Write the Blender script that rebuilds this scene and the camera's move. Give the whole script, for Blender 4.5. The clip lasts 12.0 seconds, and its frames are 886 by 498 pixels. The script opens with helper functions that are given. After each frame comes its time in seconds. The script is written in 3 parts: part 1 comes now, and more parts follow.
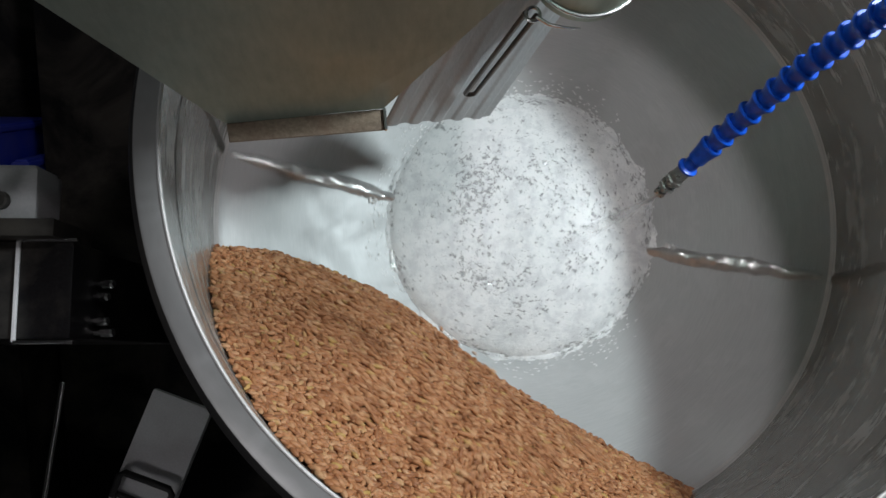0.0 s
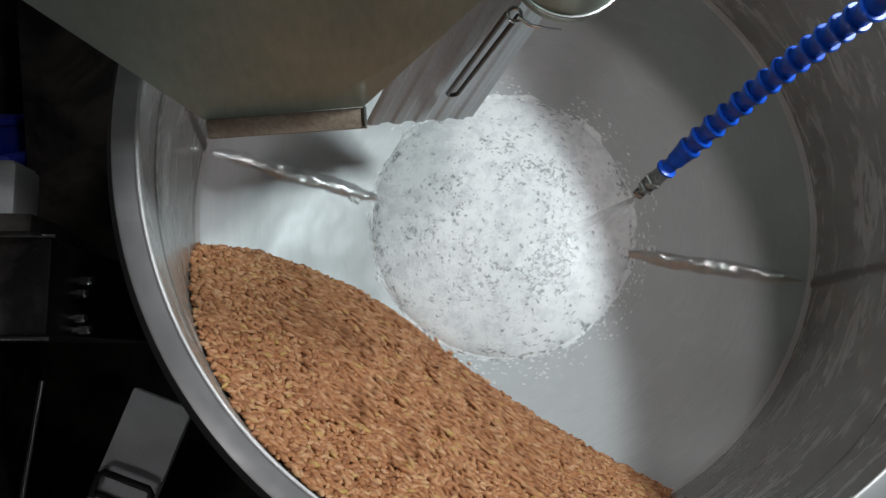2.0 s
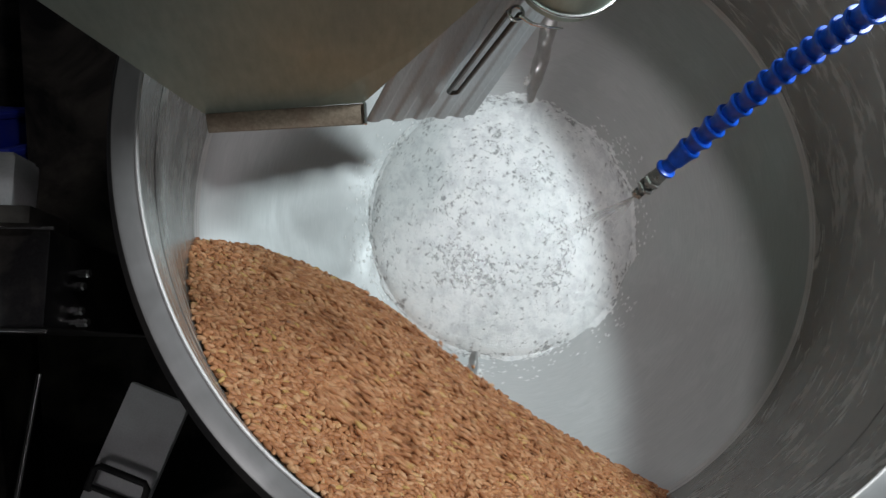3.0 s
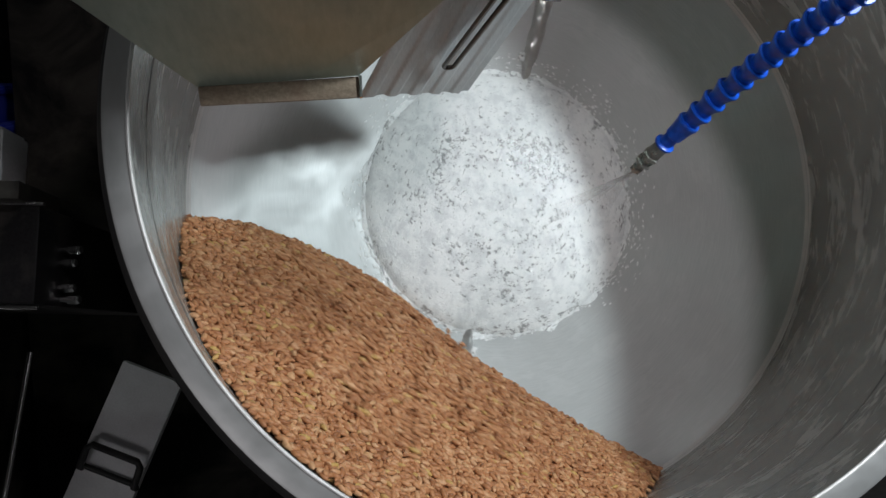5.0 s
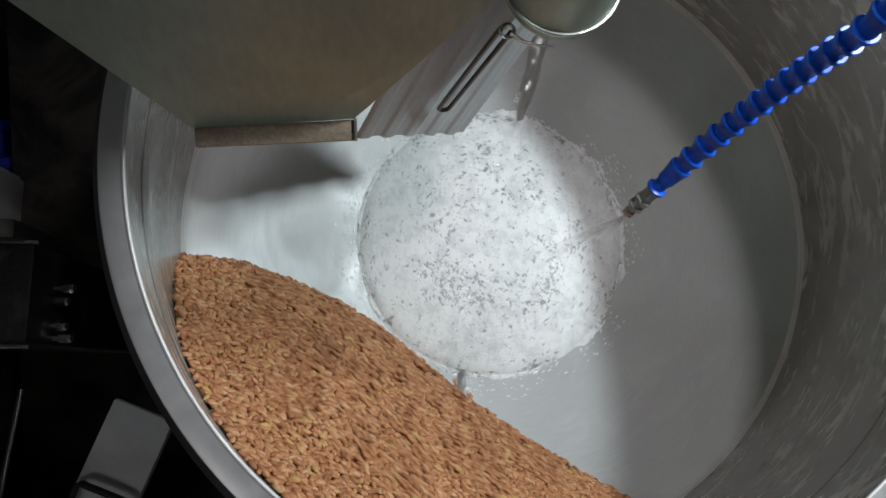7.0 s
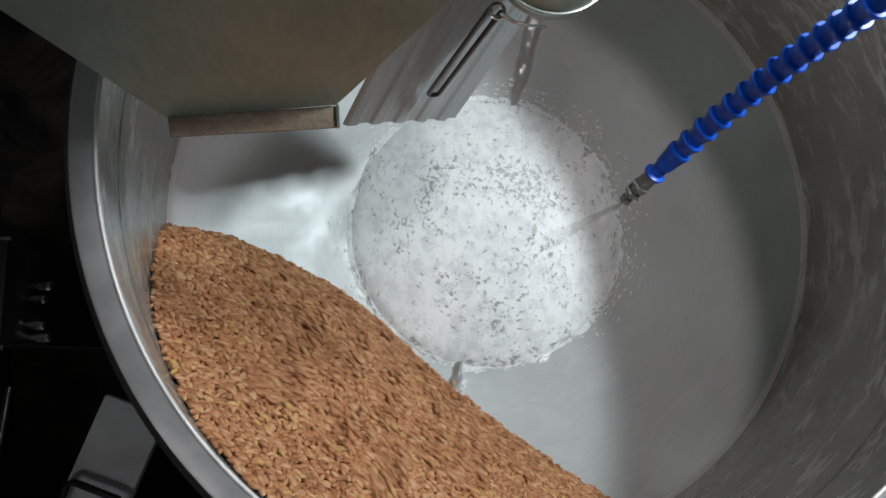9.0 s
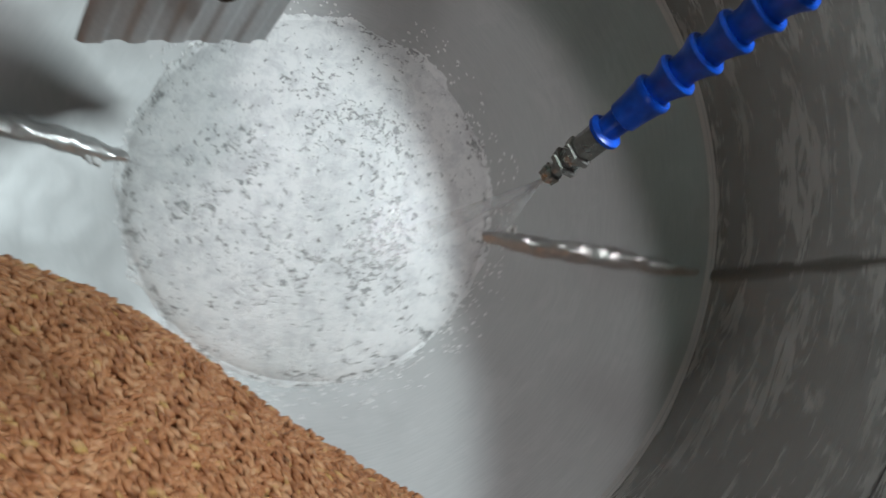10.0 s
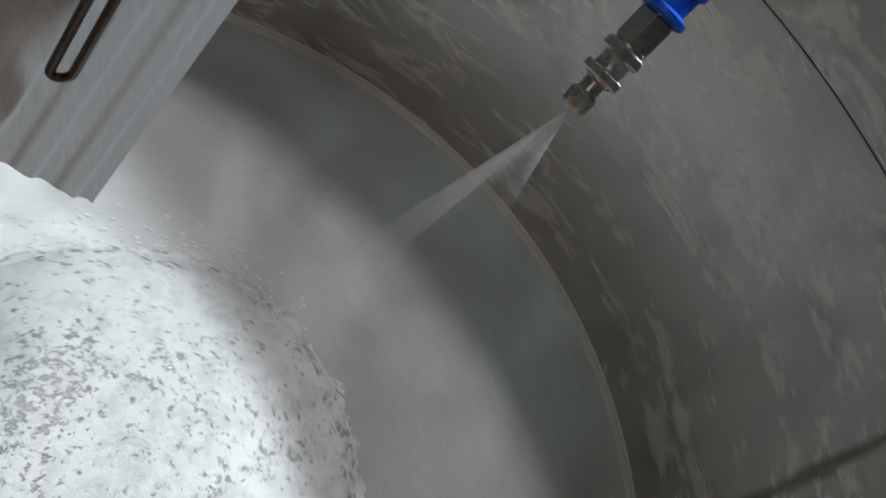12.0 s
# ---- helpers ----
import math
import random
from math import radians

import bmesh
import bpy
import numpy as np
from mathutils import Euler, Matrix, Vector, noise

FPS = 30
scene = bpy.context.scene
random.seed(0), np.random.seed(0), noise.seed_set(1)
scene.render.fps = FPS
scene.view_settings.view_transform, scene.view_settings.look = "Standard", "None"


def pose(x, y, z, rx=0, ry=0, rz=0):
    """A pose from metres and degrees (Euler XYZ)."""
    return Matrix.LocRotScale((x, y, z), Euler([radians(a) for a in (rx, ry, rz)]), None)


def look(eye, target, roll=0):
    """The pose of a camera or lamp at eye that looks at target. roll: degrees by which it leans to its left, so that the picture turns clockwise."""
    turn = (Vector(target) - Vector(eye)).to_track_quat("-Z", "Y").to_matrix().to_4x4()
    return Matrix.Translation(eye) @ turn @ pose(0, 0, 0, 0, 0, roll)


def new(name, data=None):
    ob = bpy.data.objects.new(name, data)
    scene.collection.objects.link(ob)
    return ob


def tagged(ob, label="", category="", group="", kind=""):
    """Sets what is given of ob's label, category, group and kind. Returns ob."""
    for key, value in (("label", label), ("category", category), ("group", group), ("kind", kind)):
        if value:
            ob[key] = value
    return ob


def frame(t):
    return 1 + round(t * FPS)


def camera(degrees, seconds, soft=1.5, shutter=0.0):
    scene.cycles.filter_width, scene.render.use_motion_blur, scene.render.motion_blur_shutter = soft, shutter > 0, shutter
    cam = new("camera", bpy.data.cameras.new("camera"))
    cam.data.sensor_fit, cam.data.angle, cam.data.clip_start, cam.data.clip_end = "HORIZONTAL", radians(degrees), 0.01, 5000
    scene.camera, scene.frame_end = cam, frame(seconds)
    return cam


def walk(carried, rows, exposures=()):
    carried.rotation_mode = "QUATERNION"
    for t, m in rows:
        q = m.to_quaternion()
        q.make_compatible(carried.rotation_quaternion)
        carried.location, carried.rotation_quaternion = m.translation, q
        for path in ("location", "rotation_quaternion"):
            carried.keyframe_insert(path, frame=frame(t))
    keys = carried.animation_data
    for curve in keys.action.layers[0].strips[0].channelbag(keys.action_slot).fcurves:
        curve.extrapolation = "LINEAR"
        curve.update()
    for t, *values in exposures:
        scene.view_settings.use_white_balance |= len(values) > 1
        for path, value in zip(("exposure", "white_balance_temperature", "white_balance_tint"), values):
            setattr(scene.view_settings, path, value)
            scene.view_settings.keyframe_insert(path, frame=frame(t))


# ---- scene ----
cam = camera(54.42, 12.0, shutter=0.3)
PATH = [
    (0, pose(-0.1206, -0.8186, 1.1277, 78.891, -0.653, -2.514)),
    (0.5, pose(-0.1149, -0.8185, 1.1252, 78.923, -0.241, -2.949)),
    (1, pose(-0.1146, -0.8180, 1.1253, 78.968, -0.436, -2.883)),
    (1.5, pose(-0.1152, -0.8171, 1.1265, 78.963, -1.057, -3.192)),
    (2, pose(-0.1161, -0.8193, 1.1256, 79.089, -1.313, -3.270)),
    (2.5, pose(-0.1153, -0.8195, 1.1242, 79.100, -1.692, -3.147)),
    (3, pose(-0.1152, -0.8197, 1.1243, 79.057, -2.063, -3.134)),
    (5, pose(-0.1177, -0.8146, 1.1208, 77.739, -2.186, -3.700)),
    (5.5, pose(-0.1164, -0.8149, 1.1206, 77.639, -1.918, -3.815)),
    (6, pose(-0.1144, -0.8119, 1.1202, 77.305, -1.862, -3.766)),
    (6.5, pose(-0.1148, -0.8123, 1.1222, 78.609, -2.328, -3.865)),
    (6.7, pose(-0.1166, -0.8148, 1.1243, 80.225, -2.641, -3.913)),
    (8.5, pose(-0.1152, -0.8170, 1.1211, 79.730, -2.227, -3.893)),
    (9, pose(-0.1087, -0.7939, 1.1231, 79.312, -1.903, -4.025)),
    (9.5, pose(-0.1000, -0.7150, 1.1239, 77.030, -1.872, -6.177)),
    (10, pose(-0.0797, -0.5790, 1.1055, 76.164, -3.802, -15.063)),
    (10.5, pose(-0.0659, -0.4767, 1.0730, 79.733, -4.385, -21.998)),
    (11, pose(-0.0621, -0.4258, 1.0525, 88.206, -5.414, -28.235)),
    (11.5, pose(-0.0706, -0.4362, 1.0289, 96.475, -4.072, -30.086)),
    (12, pose(-0.0760, -0.4564, 0.9772, 105.388, -2.385, -28.161)),
]
walk(cam, PATH, exposures=[(0, 0.05), (9.5, 0.05), (10.5, -0.03), (11.0, 0.08), (11.5, 0.18), (12, 0.26)])

# ---- the drum's own space: x right, y up, z along the axis out of the mouth ----
TILT = 18.0
M = pose(0, 0, 1.0, 90 - TILT, 0, 0)
R_SEAM, R_LIP, Z_LIP, R_DISC, Z_DISC = 0.300, 0.2635, 0.320, 0.136, -0.059
R_WELD, Z_WELD = 0.2714, 0.2514
TURN = -90.0          # degrees a second, clockwise seen from the mouth
BAFFLE = -12.0        # where the first baffle stands at the start


def at(x, y, z):
    return M @ Vector((x, y, z))


# ---- world and lights ----
world = bpy.data.worlds.new("room_air")
scene.world = world
world.use_nodes = True
world.node_tree.nodes["Background"].inputs[0].default_value = (0.75, 0.8, 0.85, 1)
world.node_tree.nodes["Background"].inputs[1].default_value = 0.02


def area(name, eye, target, sx, sy, watts, colour):
    d = bpy.data.lights.new(name, "AREA")
    d.shape, d.size, d.size_y, d.energy, d.color = "RECTANGLE", sx, sy, watts, colour
    o = new(name, d)
    o.matrix_world = look(eye, target)
    return o


LA = area("work_lamp_light", at(0.50, 0.20, 0.90), at(-0.02, -0.05, 0), 0.045, 0.13, 7.3, (0.88, 1.0, 1.04))
LP = area("second_work_lamp_light", at(0.30, 0.29, 1.50), at(0.05, -0.02, 0), 0.10, 0.10, 4.8, (1.0, 0.93, 0.97))
# Added fill with no source seen: lifts the cover plate, rim and chute underside.
LB = area("low_left_fill_light", at(-0.75, -0.75, 0.90), at(-0.25, -0.1, 0.2), 0.30, 0.20, 0.95, (0.98, 0.95, 0.98))
# Unseen fill panel out front, added to brighten the drum's left wall.
LC = area("front_fill_light", at(0.42, -0.15, 1.8), at(-0.1, 0.0, 0), 0.45, 0.60, 0.8, (1.0, 0.95, 0.99))
# Invented overhead light, set so the rim's shadow spares the lower right back.
LD = area("overhead_fill_light", at(-0.32, 1.02, 0.86), at(0.1, -0.2, 0), 0.07, 0.07, 0.8, (0.90, 1.0, 0.97))


# ---- materials ----
def material(name):
    m = bpy.data.materials.new(name)
    m.use_nodes = True
    return m, m.node_tree.nodes, m.node_tree.links, m.node_tree.nodes["Principled BSDF"]


def ramp(n, l, fac, stops):
    r = n.new("ShaderNodeValToRGB")
    e = r.color_ramp.elements
    while len(e) < len(stops):
        e.new(0.5)
    for k, (p, c) in zip(e, stops):
        k.position, k.color = p, (*c, 1) if len(c) == 3 else c
    l.new(fac, r.inputs[0])
    return r.outputs[0]


def noise_tex(n, l, vec, scale, detail=4, rough=0.55, dist=0.0):
    t = n.new("ShaderNodeTexNoise")
    t.inputs["Scale"].default_value, t.inputs["Detail"].default_value = scale, detail
    t.inputs["Roughness"].default_value, t.inputs["Distortion"].default_value = rough, dist
    if vec is not None:
        l.new(vec, t.inputs["Vector"])
    return t.outputs["Fac"]


def mapped(n, l, vec, scale):
    k = n.new("ShaderNodeMapping")
    k.inputs["Scale"].default_value = scale
    l.new(vec, k.inputs["Vector"])
    return k.outputs[0]


def coords(n):
    return n.new("ShaderNodeTexCoord").outputs["Object"]


def bump(n, l, height, strength, distance, bsdf):
    b = n.new("ShaderNodeBump")
    b.inputs["Strength"].default_value, b.inputs["Distance"].default_value = strength, distance
    l.new(height, b.inputs["Height"])
    l.new(b.outputs[0], bsdf.inputs["Normal"])


def mathn(n, l, op, a, b=None):
    k = n.new("ShaderNodeMath")
    k.operation = op
    for i, v in enumerate((a, b)):
        if v is None:
            continue
        if isinstance(v, (int, float)):
            k.inputs[i].default_value = v
        else:
            l.new(v, k.inputs[i])
    return k.outputs[0]


def mix(n, l, fac, a, b):
    k = n.new("ShaderNodeMix")
    k.data_type = "RGBA"
    for i, v in ((0, fac), (6, a), (7, b)):
        if isinstance(v, tuple):
            k.inputs[i].default_value = (*v, 1)
        elif isinstance(v, (int, float)):
            k.inputs[i].default_value = v
        else:
            l.new(v, k.inputs[i])
    return k.outputs[2]


def polar(n, l):
    """Radius, angle and height in the drum's space, for turned and brushed marks."""
    s = n.new("ShaderNodeSeparateXYZ")
    l.new(coords(n), s.inputs[0])
    x, y, z = s.outputs
    r = mathn(n, l, "SQRT", mathn(n, l, "ADD", mathn(n, l, "MULTIPLY", x, x), mathn(n, l, "MULTIPLY", y, y)))
    # angle folded to stay seamless
    a = mathn(n, l, "ABSOLUTE", mathn(n, l, "ARCTAN2", y, x))
    return r, a, z


def vec3(n, l, a, b, c):
    k = n.new("ShaderNodeCombineXYZ")
    for i, v in enumerate((a, b, c)):
        if isinstance(v, (int, float)):
            k.inputs[i].default_value = v
        else:
            l.new(v, k.inputs[i])
    return k.outputs[0]


def steel(name, lo, hi, rough, metal=1.0, grain=(60, 60, 60), blot=9.0, blot_amt=0.35, stain=(0.2, 0.18, 0.15), bumpy=0.15):
    """Sheet steel with fine grain and larger blotches, in the thing's own space."""
    m, n, l, b = material(name)
    c = coords(n)
    g = noise_tex(n, l, mapped(n, l, c, grain), 8, 5, 0.6)
    k = noise_tex(n, l, c, blot, 5, 0.6, 0.5)
    col = ramp(n, l, g, [(0.3, lo), (0.7, hi)])
    col = mix(n, l, ramp(n, l, k, [(0.45, (0, 0, 0)), (0.8, (blot_amt,) * 3)]), col, stain)
    l.new(col, b.inputs["Base Color"])
    b.inputs["Metallic"].default_value = metal
    l.new(ramp(n, l, k, [(0.25, (rough * 0.8,) * 3), (0.75, (min(1, rough * 1.35),) * 3)]), b.inputs["Roughness"])
    bump(n, l, g, bumpy, 0.0006, b)
    return m


def turned_steel(name, lo, hi, rough, metal, radial, stains, stain_col, scuff=0.0, bumpy=0.25):
    """Steel brushed round the drum's axis; radial: the marks follow the radius (a disc) instead of the axis (a wall)."""
    m, n, l, b = material(name)
    r, a, z = polar(n, l)
    d = r if radial else z
    c = coords(n)
    fine = noise_tex(n, l, vec3(n, l, mathn(n, l, "MULTIPLY", d, 900), mathn(n, l, "MULTIPLY", a, 9), 0), 1, 4, 0.6)
    wide = noise_tex(n, l, vec3(n, l, mathn(n, l, "MULTIPLY", d, 60), mathn(n, l, "MULTIPLY", a, 2.5), 3), 1, 5, 0.6)
    blot = noise_tex(n, l, c, 11, 6, 0.62, 0.8)
    patch = noise_tex(n, l, vec3(n, l, mathn(n, l, "MULTIPLY", d, 46), mathn(n, l, "MULTIPLY", a, 5), mathn(n, l, "MULTIPLY", z, 6)), 1, 8, 0.72, 0.6)
    col = ramp(n, l, fine, [(0.25, lo), (0.75, hi)])
    col = mix(n, l, ramp(n, l, wide, [(0.35, (0, 0, 0)), (0.75, (0.35,) * 3)]), col, hi)
    col = mix(n, l, ramp(n, l, blot, [(0.48, (0, 0, 0)), (0.7, (stains,) * 3)]), col, stain_col)
    sc = ramp(n, l, patch, [(0.52, (0, 0, 0)), (0.6, (scuff,) * 3)])
    col = mix(n, l, sc, col, tuple(min(0.9, 1.7 * v + 0.05) for v in hi))
    l.new(col, b.inputs["Base Color"])
    b.inputs["Metallic"].default_value = metal
    ro = ramp(n, l, blot, [(0.3, (rough * 0.85,) * 3), (0.7, (min(1, rough * 1.3),) * 3)])
    l.new(mix(n, l, sc, ro, (0.7, 0.7, 0.7)), b.inputs["Roughness"])
    h = mathn(n, l, "ADD", mathn(n, l, "MULTIPLY", fine, 0.5), mathn(n, l, "MULTIPLY", patch, 0.6))
    bump(n, l, h, bumpy, 0.0005, b)
    return m


CONE = turned_steel("brushed_back_steel", (0.37, 0.38, 0.38), (0.44, 0.45, 0.445), 0.48, 0.36, True, 0.16, (0.34, 0.345, 0.34), 0.06)
WALL = turned_steel("worn_wall_steel", (0.35, 0.355, 0.34), (0.45, 0.455, 0.44), 0.20, 0.55, False, 0.55, (0.20, 0.20, 0.19), 0.34, 0.7)
LIP = turned_steel("brushed_lip_steel", (0.42, 0.42, 0.415), (0.54, 0.54, 0.535), 0.40, 0.6, False, 0.45, (0.22, 0.22, 0.215), 0.15)
SEAM = turned_steel("ground_seam_steel", (0.46, 0.455, 0.445), (0.58, 0.575, 0.565), 0.35, 0.15, False, 0.4, (0.34, 0.33, 0.31), 0.2)
# Drum steel darkened to stand for the shade on its outside.
OUTER = steel("shaded_outer_steel", (0.05, 0.05, 0.05), (0.08, 0.08, 0.08), 0.6, 0.6)
POLISHED = steel("polished_baffle_steel", (0.62, 0.62, 0.61), (0.75, 0.75, 0.74), 0.28, 0.75, (20, 20, 20), 30, 0.4, (0.35, 0.34, 0.32), 0.5)
HOPPER = steel("dull_hopper_steel", (0.34, 0.41, 0.355), (0.42, 0.49, 0.43), 0.5, 0.6, (30, 30, 6), 14, 0.35, (0.31, 0.27, 0.20), 0.1)
RUSTY = steel("rust_stained_lip", (0.17, 0.125, 0.09), (0.30, 0.23, 0.17), 0.55, 0.35, (50, 50, 50), 40, 0.8, (0.16, 0.09, 0.06), 0.4)
TONGUE = steel("corrugated_sheet_steel", (0.42, 0.45, 0.47), (0.52, 0.55, 0.57), 0.46, 0.12, (90, 90, 8), 25, 0.2, (0.4, 0.38, 0.36), 0.1)
WIRE = steel("dark_wire", (0.05, 0.048, 0.045), (0.10, 0.095, 0.09), 0.3, 1.0)
BRIGHT = steel("bright_steel", (0.6, 0.6, 0.6), (0.75, 0.75, 0.75), 0.22, 1.0)
NICKEL = steel("nickel_plated_brass", (0.34, 0.34, 0.33), (0.48, 0.48, 0.46), 0.28, 0.85, (90, 90, 90), 160, 0.6, (0.26, 0.23, 0.19), 0.3)
# Black paint taken near zero with little gloss, carrying the background's darkness.
SHADEDBLACK = steel("shaded_black_paint", (0.004, 0.004, 0.0045), (0.009, 0.009, 0.010), 0.5, 0.0)
SHADEDBLACK.node_tree.nodes["Principled BSDF"].inputs["Specular IOR Level"].default_value = 0.15
GREYBOX = steel("grey_enclosure_plastic", (0.46, 0.47, 0.48), (0.54, 0.55, 0.56), 0.5, 0.0)
PLATE = steel("pale_cover_steel", (0.68, 0.68, 0.69), (0.78, 0.78, 0.79), 0.5, 0.1)
RUBBER = steel("black_rubber", (0.012, 0.012, 0.012), (0.025, 0.025, 0.025), 0.55, 0.0)
GLAZE = steel("dried_white_glaze", (0.70, 0.71, 0.70), (0.82, 0.83, 0.82), 0.3, 0.0, (90, 90, 90), 60, 0.2, (0.6, 0.6, 0.58), 0.5)
# Dark tone for the wall groove; its shade is put into the colour.
GROOVESHADE = steel("groove_shade_steel", (0.10, 0.098, 0.088), (0.18, 0.175, 0.16), 0.6, 0.1, (60, 60, 60), 50, 0.5, (0.2, 0.19, 0.17), 0.6)
BLUEBIN = steel("blue_bin_plastic", (0.004, 0.02, 0.30), (0.006, 0.03, 0.42), 0.45, 0.0)
FLOORM = steel("grey_floor_paint", (0.10, 0.10, 0.10), (0.16, 0.16, 0.155), 0.5, 0.0, (4, 4, 4), 1.5)
WALLM = steel("grey_wall_paint", (0.22, 0.22, 0.21), (0.27, 0.27, 0.26), 0.8, 0.0, (3, 3, 3), 1.0)
CEILM = steel("ceiling_paint", (0.30, 0.30, 0.30), (0.36, 0.36, 0.355), 0.8, 0.0, (3, 3, 3), 1.0)


def blue_hose_material():
    m, n, l, b = material("blue_hose_plastic")
    k = noise_tex(n, l, coords(n), 240, 4)
    l.new(ramp(n, l, k, [(0.3, (0.004, 0.06, 0.46)), (0.7, (0.008, 0.11, 0.68))]), b.inputs["Base Color"])
    b.inputs["Roughness"].default_value = 0.33
    b.inputs["Specular IOR Level"].default_value = 0.5
    bump(n, l, k, 0.1, 0.0004, b)
    return m


def disc_material():
    """Wet white glaze over the steel disc, worn through in grey flecks that follow the turning, densest in a ring about the middle."""
    m, n, l, b = material("glazed_disc")
    c = coords(n)
    r, a, z = polar(n, l)
    iso = noise_tex(n, l, c, 185, 8, 0.72, 0.5)
    tang = noise_tex(n, l, vec3(n, l, mathn(n, l, "MULTIPLY", r, 210), mathn(n, l, "MULTIPLY", a, 12), 0), 1, 7, 0.7, 1.2)
    far = ramp(n, l, mathn(n, l, "DIVIDE", r, R_DISC), [(0.10, (0,) * 3), (0.42, (0.5,) * 3)])
    fl = mathn(n, l, "ADD", mathn(n, l, "MULTIPLY", iso, mathn(n, l, "SUBTRACT", 1.0, far)), mathn(n, l, "MULTIPLY", tang, far))
    big = noise_tex(n, l, c, 16, 5, 0.62, 0.8)
    # wear: strong on a ring, weak at the middle and towards the edge
    ring = ramp(n, l, mathn(n, l, "DIVIDE", r, R_DISC), [(0.0, (0.10,) * 3), (0.22, (0.2,) * 3), (0.42, (0.85,) * 3), (0.66, (0.55,) * 3), (0.86, (0.18,) * 3), (1.0, (0.7,) * 3)])
    wear = mathn(n, l, "MULTIPLY", ramp(n, l, big, [(0.36, (0, 0, 0)), (0.64, (1, 1, 1))]), ring)
    f = mathn(n, l, "SUBTRACT", fl, mathn(n, l, "MULTIPLY", wear, 0.125))
    cov = ramp(n, l, f, [(0.392, (0, 0, 0)), (0.416, (1, 1, 1))])
    dark = noise_tex(n, l, c, 34, 6, 0.7, 1.0)
    bare = mix(n, l, ramp(n, l, dark, [(0.60, (0, 0, 0)), (0.68, (1, 1, 1))]), (0.60, 0.62, 0.62), (0.24, 0.24, 0.24))
    film = noise_tex(n, l, c, 62, 8, 0.74, 0.25)
    white = ramp(n, l, film, [(0.40, (0.68, 0.70, 0.705)), (0.47, (0.76, 0.785, 0.785)), (0.54, (0.84, 0.86, 0.855))])
    l.new(mix(n, l, cov, bare, white), b.inputs["Base Color"])
    l.new(ramp(n, l, cov, [(0.0, (0.45,) * 3), (1.0, (0.0,) * 3)]), b.inputs["Metallic"])
    l.new(ramp(n, l, fl, [(0.3, (0.08,) * 3), (0.7, (0.30,) * 3)]), b.inputs["Roughness"])
    b.inputs["Coat Weight"].default_value = 0.9
    b.inputs["Coat Roughness"].default_value = 0.05
    height = mathn(n, l, "ADD", mathn(n, l, "MULTIPLY", fl, 0.7), mathn(n, l, "MULTIPLY", cov, 0.16))
    bump(n, l, height, 0.75, 0.0026, b)
    l.new(b.inputs["Normal"].links[0].from_socket, b.inputs["Coat Normal"])
    return m


def kernel_material(name, moist=0.0):
    m, n, l, b = material(name)
    g = n.new("ShaderNodeNewGeometry")
    c = coords(n)
    k = noise_tex(n, l, c, 420, 4)
    isl = ramp(n, l, g.outputs["Random Per Island"], [(0.0, (0.27, 0.105, 0.042)), (0.25, (0.41, 0.175, 0.075)), (0.65, (0.50, 0.235, 0.105)), (0.93, (0.60, 0.34, 0.18)), (1.0, (0.52, 0.33, 0.10))])
    col = mix(n, l, ramp(n, l, k, [(0.35, (0.0,) * 3), (0.75, (0.3,) * 3)]), isl, (0.36, 0.16, 0.075))
    l.new(col, b.inputs["Base Color"])
    b.inputs["Roughness"].default_value = 0.48
    b.inputs["Specular IOR Level"].default_value = 0.35
    b.inputs["Subsurface Weight"].default_value = 0.0
    bump(n, l, k, 0.15, 0.0006, b)
    return m


def single_kernel_material():
    m, n, l, b = material("single_kernel")
    g = n.new("ShaderNodeObjectInfo")
    k = noise_tex(n, l, coords(n), 420, 4)
    isl = ramp(n, l, g.outputs["Random"], [(0.0, (0.33, 0.13, 0.052)), (0.35, (0.43, 0.185, 0.078)), (0.7, (0.50, 0.23, 0.102)), (1.0, (0.68, 0.39, 0.20))])
    l.new(mix(n, l, ramp(n, l, k, [(0.35, (0.0,) * 3), (0.75, (0.3,) * 3)]), isl, (0.36, 0.16, 0.075)), b.inputs["Base Color"])
    b.inputs["Roughness"].default_value = 0.5
    bump(n, l, k, 0.15, 0.0006, b)
    return m


def bed_material():
    m, n, l, b = material("packed_kernels")
    v = n.new("ShaderNodeTexVoronoi")
    v.inputs["Scale"].default_value = 150
    l.new(coords(n), v.inputs["Vector"])
    l.new(ramp(n, l, v.outputs["Color"], [(0.2, (0.34, 0.16, 0.075)), (0.8, (0.48, 0.24, 0.115))]), b.inputs["Base Color"])
    b.inputs["Roughness"].default_value = 0.6
    bump(n, l, v.outputs["Distance"], 0.8, 0.003, b)
    return m


